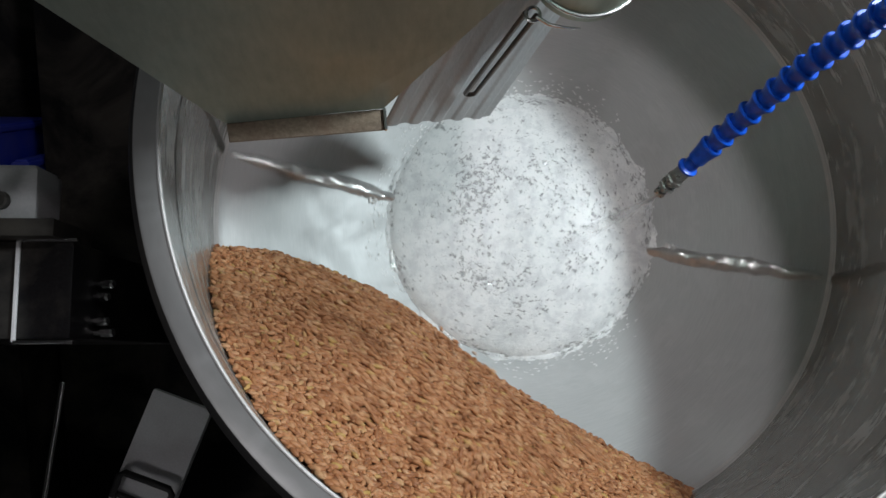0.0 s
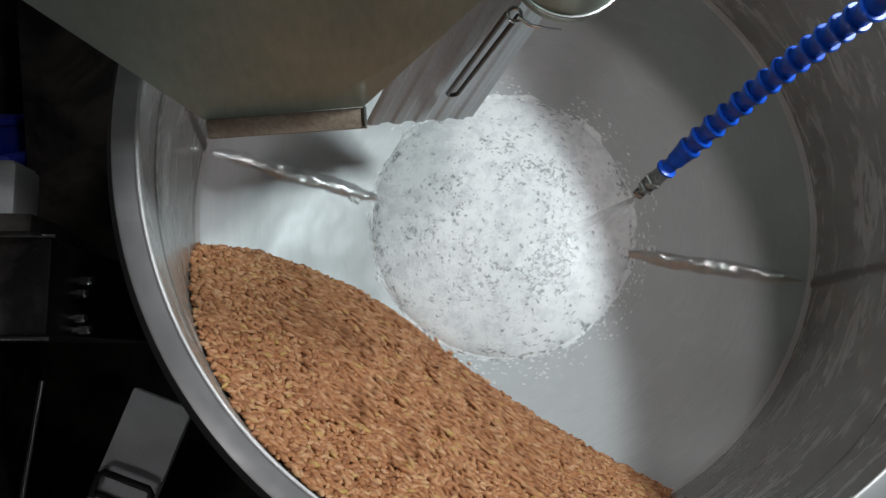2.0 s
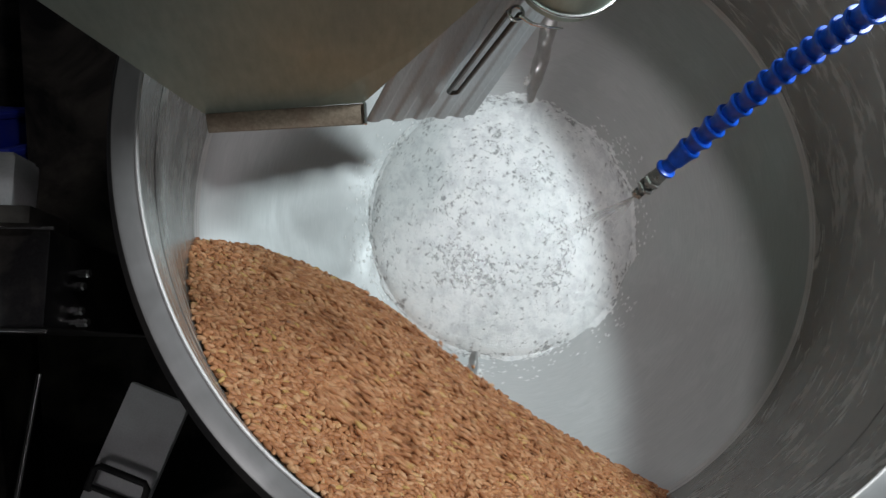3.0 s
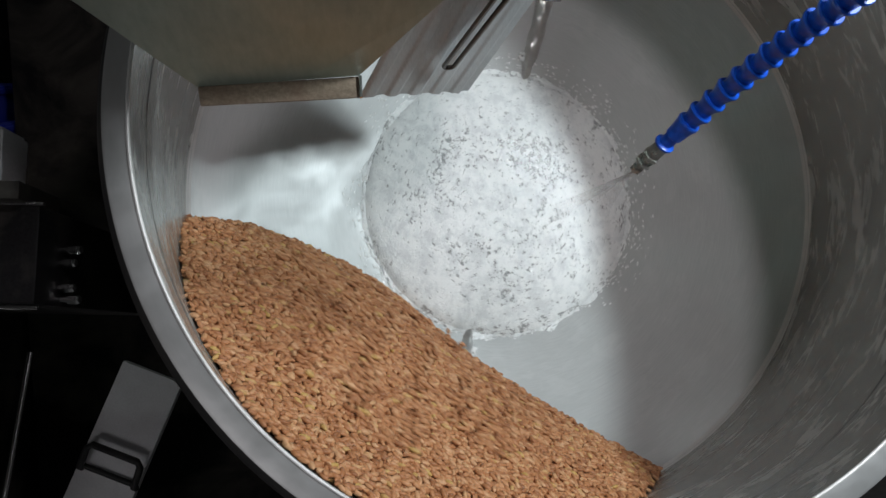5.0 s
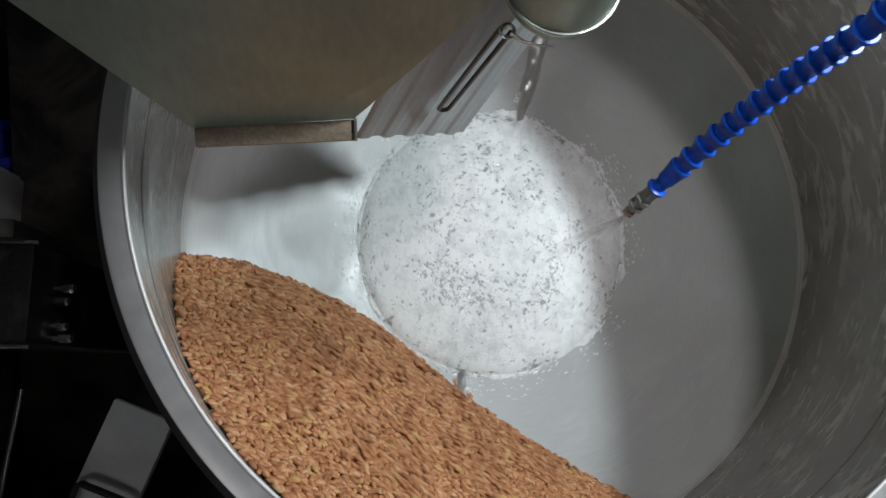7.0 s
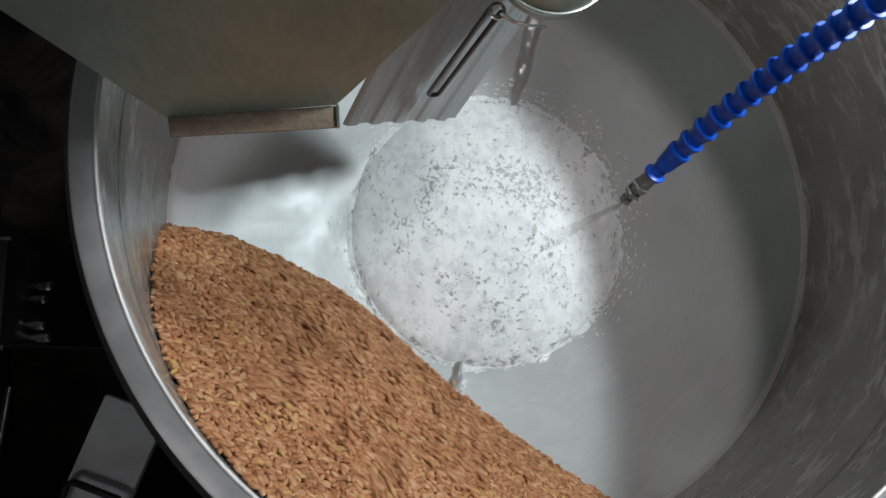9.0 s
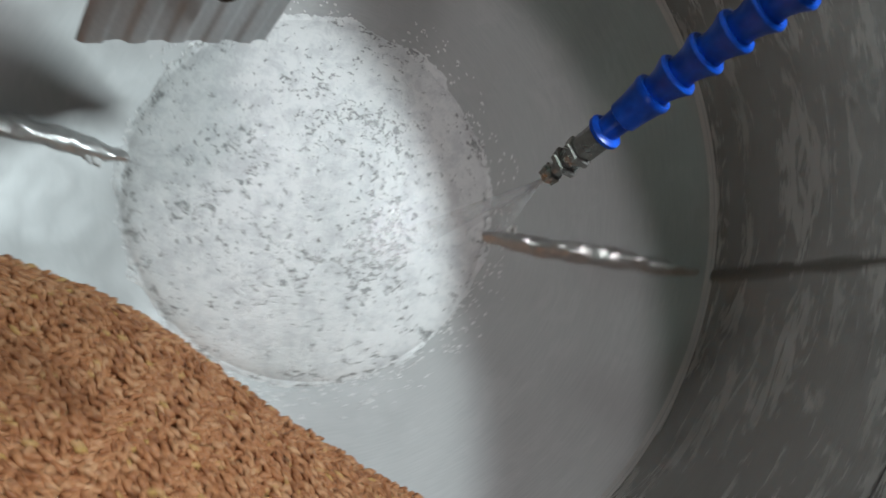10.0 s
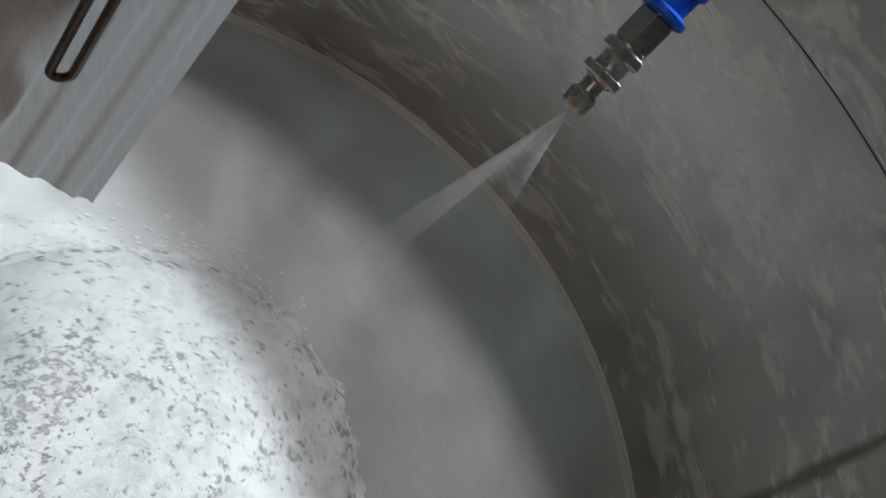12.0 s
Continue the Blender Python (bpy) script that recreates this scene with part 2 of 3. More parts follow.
def mist_material():
    """Fine droplets: mostly see-through, scattering light both ways."""
    m, n, l, b = material("water_spray")
    n.remove(b)
    t = n.new("ShaderNodeTexCoord").outputs["UV"]
    s = n.new("ShaderNodeSeparateXYZ")
    l.new(t, s.inputs[0])
    streak = noise_tex(n, l, mapped(n, l, t, (10, 1.2, 1)), 3, 5, 0.65)
    fade = ramp(n, l, s.outputs[1], [(0.0, (0.72,) * 3), (0.2, (0.38,) * 3), (0.55, (0.11,) * 3), (1.0, (0.0,) * 3)])
    k = mathn(n, l, "MULTIPLY", ramp(n, l, streak, [(0.3, (0.4,) * 3), (0.7, (1.0,) * 3)]), fade)
    d, tr, mx = n.new("ShaderNodeBsdfDiffuse"), n.new("ShaderNodeBsdfTranslucent"), n.new("ShaderNodeMixShader")
    for x in (d, tr):
        x.inputs["Color"].default_value = (0.95, 0.96, 0.97, 1)
    l.new(d.outputs[0], mx.inputs[1])
    l.new(tr.outputs[0], mx.inputs[2])
    clear, out = n.new("ShaderNodeBsdfTransparent"), n.new("ShaderNodeMixShader")
    l.new(k, out.inputs[0])
    l.new(clear.outputs[0], out.inputs[1])
    l.new(mx.outputs[0], out.inputs[2])
    l.new(out.outputs[0], n["Material Output"].inputs["Surface"])
    return m


HOSE, DISC, BEDM, MIST = blue_hose_material(), disc_material(), bed_material(), mist_material()
KERNEL, KERNEL1 = kernel_material("roasted_kernels"), single_kernel_material()


# ---- mesh helpers ----
def part(name, bm, mat, parent=None, label="", smooth=True, m=None):
    me = bpy.data.meshes.new(name)
    bmesh.ops.recalc_face_normals(bm, faces=bm.faces)
    bm.to_mesh(me)
    bm.free()
    me.materials.append(mat)
    if smooth:
        me.shade_smooth()
        sharp = me.attributes.new("sharp_edge", "BOOLEAN", "EDGE") if "sharp_edge" not in me.attributes else me.attributes["sharp_edge"]
        bm2 = bmesh.new()
        bm2.from_mesh(me)
        flags = [len(e.link_faces) != 2 or e.calc_face_angle(0.0) > radians(38) for e in bm2.edges]
        bm2.free()
        sharp = me.attributes["sharp_edge"]
        sharp.data.foreach_set("value", flags)
    ob = new(name, me)
    if parent is not None:
        ob.parent = parent
    if m is not None:
        ob.matrix_basis = m
    if label:
        ob["label"] = label
    return ob


def thing(name, label, category, m=None, group="", kind=""):
    o = new(name)
    o.empty_display_size = 0.02
    o.matrix_basis = M if m is None else m
    return tagged(o, label, category, group, kind)


def revolve(profile, seg=160, closed=True, ang=360.0):
    """A closed profile of (radius, height) turned about z."""
    bm = bmesh.new()
    rings = []
    for i in range(seg):
        a = 2 * math.pi * i / seg
        rings.append([bm.verts.new((r * math.cos(a), r * math.sin(a), z)) for r, z in profile])
    k = len(profile)
    for i in range(seg):
        p, q = rings[i], rings[(i + 1) % seg]
        for j in range(k if closed else k - 1):
            bm.faces.new((p[j], q[j], q[(j + 1) % k], p[(j + 1) % k]))
    return bm


def box(bm, lo, hi, bevel=0.0, m=None):
    r = bmesh.ops.create_cube(bm, size=1)
    vs = r["verts"]
    for v in vs:
        v.co = Vector([(a + b) / 2 + c * (b - a) for a, b, c in zip(lo, hi, v.co)])
    if bevel:
        es = list({e for v in vs for e in v.link_edges})
        g = bmesh.ops.bevel(bm, geom=es, offset=bevel, segments=2, affect="EDGES", profile=0.6)
        vs = list({v for f in g["faces"] for v in f.verts} | {v for v in vs if v.is_valid})
    if m is not None:
        for v in vs:
            v.co = m @ v.co
    return bm


def tube(bm, pts, radius, seg=10, cap=True):
    """A round bar along points; radius may be a list."""
    pts = [Vector(p) for p in pts]
    rad = radius if isinstance(radius, (list, tuple)) else [radius] * len(pts)
    prev, up = None, None
    for i, p in enumerate(pts):
        d = (pts[min(i + 1, len(pts) - 1)] - pts[max(i - 1, 0)]).normalized()
        if up is None:
            up = d.orthogonal().normalized()
        up = (up - d * up.dot(d)).normalized()
        side = d.cross(up)
        ring = [bm.verts.new(p + (up * math.cos(2 * math.pi * j / seg) + side * math.sin(2 * math.pi * j / seg)) * rad[i]) for j in range(seg)]
        if prev:
            for j in range(seg):
                bm.faces.new((prev[j], prev[(j + 1) % seg], ring[(j + 1) % seg], ring[j]))
        elif cap:
            bm.faces.new(ring[::-1])
        prev = ring
    if cap:
        bm.faces.new(prev)
    return bm


def lathe_along(bm, a, b, stations, seg=20):
    """Turned piece from a to b: stations of (distance from a, radius)."""
    a, b = Vector(a), Vector(b)
    d = (b - a).normalized()
    up = d.orthogonal().normalized()
    side = d.cross(up)
    prev = None
    for s, r in stations:
        ring = [bm.verts.new(a + d * s + (up * math.cos(2 * math.pi * j / seg) + side * math.sin(2 * math.pi * j / seg)) * r) for j in range(seg)]
        if prev:
            for j in range(seg):
                bm.faces.new((prev[j], prev[(j + 1) % seg], ring[(j + 1) % seg], ring[j]))
        else:
            bm.faces.new(ring[::-1])
        prev = ring
    bm.faces.new(prev)
    return bm


# ---- room ----
def room():
    bm = box(bmesh.new(), (-3, -4, -0.1), (3, 2.2, 0))
    tagged(part("floor", bm, FLOORM, smooth=False), "grey painted workshop floor", "floor", kind="structure")
    for name, lo, hi in (("wall_north", (-3, 2.2, -0.1), (3, 2.3, 2.9)), ("wall_south", (-3, -4.1, -0.1), (3, -4, 2.9)),
                         ("wall_west", (-3.1, -4.1, -0.1), (-3, 2.3, 2.9)), ("wall_east", (3, -4.1, -0.1), (3.1, 2.3, 2.9))):
        tagged(part(name, box(bmesh.new(), lo, hi), WALLM, smooth=False), "plain dim grey workshop wall", "wall", kind="structure")
    tagged(part("ceiling", box(bmesh.new(), (-3.1, -4.1, 2.9), (3.1, 2.3, 3.0)), CEILM, smooth=False), "plain grey workshop ceiling", "ceiling", kind="structure")


room()


# ---- the drum ----
def drum():
    d = thing("coating_drum", "rotating stainless steel coating drum with worn brushed walls", "drum")
    t = 0.004
    # side wall: from the seam to the lip, slightly tapering
    prof = [(R_SEAM, 0.004), (0.2985, 0.02), (R_WELD + 0.0006, Z_WELD), (R_LIP, Z_LIP), (R_LIP + t, Z_LIP), (R_WELD + t, Z_WELD), (0.2985 + t, 0.02), (R_SEAM + t, 0.004)]
    part("side_wall", revolve(prof), WALL, d, "worn dull grey steel side wall with pale scuffs")
    # back: dished cone
    prof = [(0.08, -0.076), (R_DISC, Z_DISC), (R_SEAM - 0.008, -0.003), (R_SEAM, 0.004), (R_SEAM + t, 0.004), (R_SEAM + t, -0.004), (R_DISC, Z_DISC - t - 0.002), (0.08, -0.082)]
    part("back_cone", revolve(prof), CONE, d, "pale brushed steel dished back")
    # thin weld bead at the seam and at the wall joint
    def bead(name, r, z, w, mat=CONE):
        return part(name, revolve([(r + w * 0.9 * math.cos(a), z + w * math.sin(a)) for a in [2 * math.pi * i / 8 for i in range(8)]]), mat, d)
    bead("weld_bead", R_SEAM - 0.0002, 0.004, 0.0014)
    band = [(R_SEAM - 0.0046, -0.0020), (R_SEAM - 0.0034, 0.0010), (R_SEAM - 0.0014, 0.0040), (R_SEAM - 0.0008, 0.0060), (R_SEAM + 0.0002, 0.0076), (R_SEAM + 0.002, 0.0060), (R_SEAM + 0.001, 0.0020), (R_SEAM - 0.0044, -0.0026)]
    part("seam_band", revolve(band), SEAM, d, "pale ground seam band")
    bead("weld_bead", R_WELD + 0.0006, Z_WELD, 0.0005, OUTER)
    # disc: gently domed plate with a rounded edge
    prof = []
    for i in range(13):
        r = R_DISC * i / 12
        prof.append((max(r, 0.0005), Z_DISC + 0.0014 + 0.012 * (1 - (r / R_DISC) ** 2)))
    prof += [(R_DISC + 0.001, Z_DISC + 0.0004), (R_DISC, Z_DISC - 0.003), (0.0005, Z_DISC - 0.003)]
    part("centre_disc", revolve(prof, closed=False), DISC, d, "white glazed domed disc worn to grey flecks")
    # dried glaze run out past the disc's edge in an uneven skirt
    bm = bmesh.new()
    prev, first = None, None
    for k in range(720):
        a = 2 * math.pi * k / 720
        c_, s_ = math.cos(a), math.sin(a)
        w = 0.003 + 0.007 * noise.noise((c_ * 3, s_ * 3, 0)) + 0.005 * noise.noise((c_ * 9, s_ * 9, 5)) + 0.0018 * noise.noise((c_ * 50, s_ * 50, 9))
        r1 = R_DISC + max(0.0012, w)
        q = []
        for r, h in ((R_DISC - 0.003, 0.0012), (R_DISC + (r1 - R_DISC) * 0.5, 0.0012), (r1, 0.0002)):
            z = Z_DISC + max(0.0, r - R_DISC) * (-0.003 - Z_DISC) / (R_SEAM - 0.008 - R_DISC) + h
            q.append(bm.verts.new((r * c_, r * s_, z)))
        if prev:
            for j in range(2):
                bm.faces.new((prev[j], prev[j + 1], q[j + 1], q[j]))
        else:
            first = q
        prev = q
    for j in range(2):
        bm.faces.new((prev[j], prev[j + 1], first[j + 1], first[j]))
    part("glaze_skirt", bm, DISC, d, "uneven dried white glaze")
    # flat turned rim: a bright inner bead, a brushed face and a dark skirt behind it
    part("lip", revolve([(R_LIP + 0.0015, Z_LIP - 0.004), (R_LIP + 0.0015, Z_LIP + 0.0005), (R_LIP + 0.0140, Z_LIP - 0.0005), (R_LIP + 0.0158, Z_LIP - 0.0016),
                         (R_LIP + 0.0158, Z_LIP - 0.005), (R_LIP + 0.005, Z_LIP - 0.005)]), LIP, d, "flat brushed steel rim")
    part("lip_bead", revolve([(R_LIP + 0.0006 + 0.0012 * math.cos(k * math.pi / 4), Z_LIP + 0.0003 + 0.0012 * math.sin(k * math.pi / 4)) for k in range(8)]), SEAM, d, "bright worn inner edge")
    # skirt and shell face away from the lamps; their shade is in the colour
    part("lip_skirt", revolve([(R_LIP + 0.0150, Z_LIP - 0.0045), (R_LIP + 0.0190, Z_LIP - 0.0075), (0.2868, 0.302), (0.2872, 0.286), (0.2835, 0.286), (0.2805, 0.300)]), OUTER, d, "rim skirt with shade in its dark colour")
    part("outer_shell", revolve([(0.279, 0.284), (0.3065, 0.02), (0.3065, -0.012), (0.14, -0.085), (0.03, -0.100), (0.03, -0.088), (0.14, -0.072), (0.3045, -0.006), (0.3045, 0.02), (0.2765, 0.284)]), OUTER, d, "dull outer shell with shade in its dark colour")
    part("shaft", lathe_along(bmesh.new(), (0, 0, -0.09), (0, 0, -0.44), [(0, 0.05), (0.02, 0.05), (0.021, 0.035), (0.35, 0.035)]), BRIGHT, d)
    for k in range(2):
        part("baffle", baffle_mesh(), POLISHED, d, "polished dented steel baffle", m=pose(0, 0, 0, 0, 0, BAFFLE + 180 * k))
        part("glaze_lump", lump_mesh(7 + k), GLAZE, d, "lump of dried white glaze", m=pose(0, 0, 0, 0, 0, BAFFLE + 180 * k))
    flakes = new("glaze_splash", flake_mesh())
    flakes.parent = d
    tagged(flakes, kind="stuff")
    # low ridges coloured dark in place of a groove's shade
    for k in range(2):
        part("wall_ridge", ridge_mesh(), GROOVESHADE, d, "dark line standing for a shaded groove up the wall", m=pose(0, 0, 0, 0, 0, BAFFLE + 180 * k))
    return d


def back_height(r):
    return Z_DISC + (r - R_DISC) / (R_SEAM - R_DISC) * 0.059


def baffle_mesh():
    """A sharp dented fold of sheet lying on the dished back, tapering to both ends, along +x."""
    bm = bmesh.new()
    rows_, n, seg = [], 70, 14
    for i in range(n):
        u = i / (n - 1)
        r = 0.126 + (0.296 - 0.126) * u
        zb = back_height(r) - 0.002
        full = math.sin(math.pi * min(1.0, max(0.03, u)) ** 0.85) ** 0.55
        w = 0.0076 * full * (1 + 0.25 * noise.noise((u * 9, 2, 7))) + 0.0012
        h = (0.0085 * full + 0.0015) * (1 + 0.22 * noise.noise((u * 8, 0, 1)))
        off = 0.0028 * noise.noise((u * 4, 3, 1)) + 0.0010 * noise.noise((u * 19, 3, 4))
        ring = []
        for j in range(seg + 1):
            a = math.pi * j / seg
            dn = 1 + 0.24 * noise.noise((u * 13, j * 0.35, 5)) + 0.10 * noise.noise((u * 34, j * 0.5, 2))
            # a ridge line off the middle, one flank steeper than the other
            x_, y_ = math.cos(a), math.sin(a) ** 1.35
            ring.append(bm.verts.new((r, off + w * x_ * dn + 0.0022 * y_, zb + h * y_ * dn)))
        rows_.append(ring)
    for p, q in zip(rows_, rows_[1:]):
        for j in range(seg):
            bm.faces.new((p[j], q[j], q[j + 1], p[j + 1]))
        bm.faces.new((p[seg], q[seg], q[0], p[0]))
    bm.faces.new(rows_[0])
    bm.faces.new(rows_[-1][::-1])
    return bm


def lump_mesh(seed):
    """A small cluster of dried glaze lumps caught against the baffle's inner end."""
    bm = bmesh.new()
    rng = random.Random(seed)
    for _ in range(9):
        r = rng.uniform(0.150, 0.166)
        c = Vector((r, 0.0075 + rng.uniform(-0.003, 0.004), back_height(r) + 0.001))
        q = bmesh.ops.create_icosphere(bm, subdivisions=2, radius=rng.uniform(0.0012, 0.003))
        for v in q["verts"]:
            v.co = c + Vector((v.co.x, v.co.y, v.co.z * 0.8)) * (1 + 0.3 * noise.noise(v.co * 600 + c * 90))
    return bm


def flake_mesh():
    """Thin dried splashes of glaze strewn on the steel round the disc, denser near it, drawn out along the turning."""
    rng = random.Random(21)
    vs, fs = [], []
    for _ in range(1000):
        r = R_DISC + 0.001 + 0.026 * rng.random() ** 2.4
        a = rng.uniform(0, 2 * math.pi)
        if noise.noise((math.cos(a) * 2.2, math.sin(a) * 2.2, r * 30)) < -0.12 + 9 * (r - R_DISC - 0.012):
            continue
        ln, wd = rng.uniform(0.0004, 0.0022), rng.uniform(0.0003, 0.0011)
        k, n0 = rng.choice((5, 6, 7)), len(vs)
        lean = rng.gauss(0, 0.4)
        for h in (0.0, 0.00035):
            for j in range(k):
                t = 2 * math.pi * j / k
                q = rng.uniform(0.7, 1.2) if h == 0.0 else 0.8
                du, dv = ln * q * math.cos(t), wd * q * math.sin(t)
                du, dv = du * math.cos(lean) - dv * math.sin(lean), du * math.sin(lean) + dv * math.cos(lean)
                rr, aa = r + dv, a + du / r
                vs.append((rr * math.cos(aa), rr * math.sin(aa), back_height(rr) + 0.0003 + h))
        fs.append(tuple(range(n0 + k, n0 + 2 * k)))
        fs += [(n0 + j, n0 + (j + 1) % k, n0 + k + (j + 1) % k, n0 + k + j) for j in range(k)]
    me = bpy.data.meshes.new("glaze_splash")
    me.from_pydata(vs, [], fs)
    me.materials.append(GLAZE)
    return me


def ridge_mesh():
    """The baffle's low tail up the side wall."""
    bm = bmesh.new()
    prev = None
    n, seg = 18, 8
    for i in range(n):
        u = i / (n - 1)
        z = 0.006 + 0.21 * u
        r = 0.2985 - (0.2985 - R_WELD) * (z - 0.02) / (Z_WELD - 0.02) + 0.001
        w, h = 0.0055 * (1 + 0.5 * noise.noise((u * 6, 1, 2))) * (1 - 0.4 * u), 0.0022 * (1 - u) + 0.001
        ang = math.radians(-0.6 * u)
        ring = []
        for j in range(seg + 1):
            a = math.pi * j / seg
            rr, s = r - h * math.sin(a), w * math.cos(a)
            ring.append(bm.verts.new((rr * math.cos(ang) - s * math.sin(ang), rr * math.sin(ang) + s * math.cos(ang), z)))
        if prev:
            for j in range(seg):
                bm.faces.new((prev[j], ring[j], ring[j + 1], prev[j + 1]))
            bm.faces.new((prev[seg], ring[seg], ring[0], prev[0]))
        else:
            bm.faces.new(ring)
        prev = ring
    bm.faces.new(prev[::-1])
    return bm


DRUM = drum()

# ---- the heap of kernels ----
NB = Vector((0.453, 0.862, 0.227)).normalized()      # up out of the heap
SB = Vector((0.885, -0.465, 0.0)).normalized()       # down the slope
EB = NB.cross(SB).normalized()                       # towards the mouth
if EB.z < 0:
    EB = -EB
C0 = NB * -0.1546


def inner_radius(z):
    if z < 0.004:
        return R_DISC + (R_SEAM - R_DISC) * (z - Z_DISC) / (0.004 - Z_DISC)
    if z < Z_WELD:
        return R_SEAM + (R_WELD - R_SEAM) * z / Z_WELD
    return R_WELD + (R_LIP - R_WELD) * (z - Z_WELD) / (Z_LIP - Z_WELD)


def room_left(p):
    """How far p lies inside the drum's wall (negative outside)."""
    return min(inner_radius(p.z) - math.hypot(p.x, p.y), (p.z - Z_DISC + 0.0) if math.hypot(p.x, p.y) < R_DISC else 9.0, Z_LIP - 0.003 - p.z)


XS = [-0.30, -0.244, -0.20, -0.15, -0.10, -0.05, 0.0, 0.05, 0.115, 0.18, 0.25, 0.32]
HS = [-0.024, -0.005, 0.010, 0.015, 0.016, 0.012, 0.003, -0.004, -0.007, -0.006, -0.001, 0.0]


ZS = [0.0, 0.06, 0.13, 0.18, 0.26, 0.32]           # the heap falls away towards the mouth
DS = [0.0, 0.003, 0.015, 0.023, 0.037, 0.041]


def lift(s, e):
    h = float(np.interp(s, XS, HS))
    p = C0 + SB * s + EB * e + NB * h
    k = max(0.0, min(1.0, (p.z - 0.15) / 0.16))
    short = R_LIP - 0.004 - math.hypot(p.x, p.y)      # the heap runs out at the drum's lip
    return h - max(float(np.interp(p.z, ZS, DS)), k * k * max(0.0, short) / 0.97)


def top(s, e):
    return C0 + SB * s + EB * e + NB * lift(s, e)


def heap_core():
    bm = bmesh.new()
    ns, ne = 70, 56
    grid = {}
    for i in range(ns):
        for j in range(ne):
            s, e = -0.275 + 0.56 * i / (ns - 1), -0.11 + 0.45 * j / (ne - 1)
            p = top(s, e) - NB * 0.0024
            if room_left(p) < 0.001:
                continue
            q = p.copy()
            while room_left(q) > 0.003 and (p - q).length < 0.3:
                q -= NB * 0.003
            grid[i, j] = (bm.verts.new(p), bm.verts.new(q + NB * 0.0005))
    edges = {}
    for (i, j) in grid:
        ks = [(i, j), (i + 1, j), (i + 1, j + 1), (i, j + 1)]
        if all(k in grid for k in ks):
            bm.faces.new([grid[k][0] for k in ks])
            bm.faces.new([grid[k][1] for k in ks][::-1])
            for a, b in zip(ks, ks[1:] + ks[:1]):
                key = tuple(sorted((a, b)))
                edges[key] = edges.get(key, 0) + 1
    for (a, b), c in edges.items():
        if c == 1:
            bm.faces.new((grid[a][0], grid[b][0], grid[b][1], grid[a][1]))
    for v in [v for v in bm.verts if not v.link_faces]:
        bm.verts.remove(v)
    return bm


def kernel_shape():
    """One kernel: plump and slightly bent, pointed at one end; 0.0082 m long, along x."""
    seg, vs, fs = 6, [], []
    st = [(-0.5, 0.16), (-0.36, 0.72), (-0.05, 1.0), (0.28, 0.80), (0.5, 0.14)]
    for x, r in st:
        for j in range(seg):
            a = 2 * math.pi * j / seg
            vs.append((x * 0.0082, 0.0020 * r * math.cos(a) + 0.0012 * (x * x - 0.1), 0.0019 * r * math.sin(a)))
    for i in range(len(st) - 1):
        for j in range(seg):
            fs.append((i * seg + j, i * seg + (j + 1) % seg, (i + 1) * seg + (j + 1) % seg, (i + 1) * seg + j))
    fs.append(tuple(range(seg))[::-1])
    fs.append(tuple(range((len(st) - 1) * seg, len(st) * seg)))
    return np.array(vs), fs


KV, KF = kernel_shape()
BASIS = Matrix((SB, EB, NB)).transposed()


def kernel_turn(rng, lay=0.22):
    """Lies roughly on the slope, with its long side down the flow more often than not."""
    yaw = rng.gauss(0, 0.85) + (math.pi if rng.random() < 0.5 else 0.0)
    e = Euler((rng.uniform(-3.1, 3.1), rng.gauss(0, lay), yaw))
    return BASIS @ e.to_matrix()


def kernels_mesh(name, places, rng):
    vs, fs = [], []
    k = len(KV)
    for i, p in enumerate(places):
        r = np.array(kernel_turn(rng))
        sc = rng.uniform(0.86, 1.12)
        vs.append((KV * np.array([sc, sc * rng.uniform(0.9, 1.15), sc])) @ r.T + np.array(p))
        fs += [tuple(a + i * k for a in f) for f in KF]
    me = bpy.data.meshes.new(name)
    me.from_pydata(np.concatenate(vs).tolist(), [], fs)
    me.materials.append(KERNEL)
    me.shade_smooth()
    return me


HEAP = thing("kernel_heap", "heap of roasted brown seed kernels tumbling in the drum", "seed kernels")
part("packed_core", heap_core(), BEDM, HEAP)
STEP = 0.0068


def scatter(s0, s1, e0, e1, rng, up, gap=STEP, clear=0.002):
    out = []
    ns, ne = int((s1 - s0) / gap), int((e1 - e0) / (gap * 0.82))
    for i in range(ns):
        for j in range(ne):
            s = s0 + (i + rng.random()) * gap
            e = e0 + (j + rng.random()) * gap * 0.82
            p = top(s, e) + NB * (up + rng.uniform(-0.0008, 0.0016))
            if room_left(p) > clear:
                out.append(p)
    return out


rng = random.Random(11)
bed = scatter(-0.285, 0.29, -0.12, 0.36, rng, -0.0030, 0.0056, 0.0015)
me = kernels_mesh("resting_kernels", bed + scatter(-0.285, 0.29, -0.12, 0.36, rng, 0.0, 0.0041, 0.0015), rng)
RESTING = new("kernel_bed", me)
RESTING.parent = HEAP
tagged(RESTING, kind="stuff")

# sheets of kernels that slide down the slope, sink, and are carried back up inside the heap
SPEED, LONG = 0.36, 0.042
SHEETS = []
SINGLES = 7
kernel_data = bpy.data.meshes.new("kernel")
kernel_data.from_pydata(KV.tolist(), [], KF)
kernel_data.materials.append(KERNEL1)
kernel_data.shade_smooth()


def lane_end(e0, e1, sign):
    s = 0.0
    while all(room_left(top(s + sign * 0.004, e) - NB * 0.012) > 0.006 for e in (e0, (e0 + e1) / 2, e1)) and abs(s) < 0.26:
        s += sign * 0.004
    return s


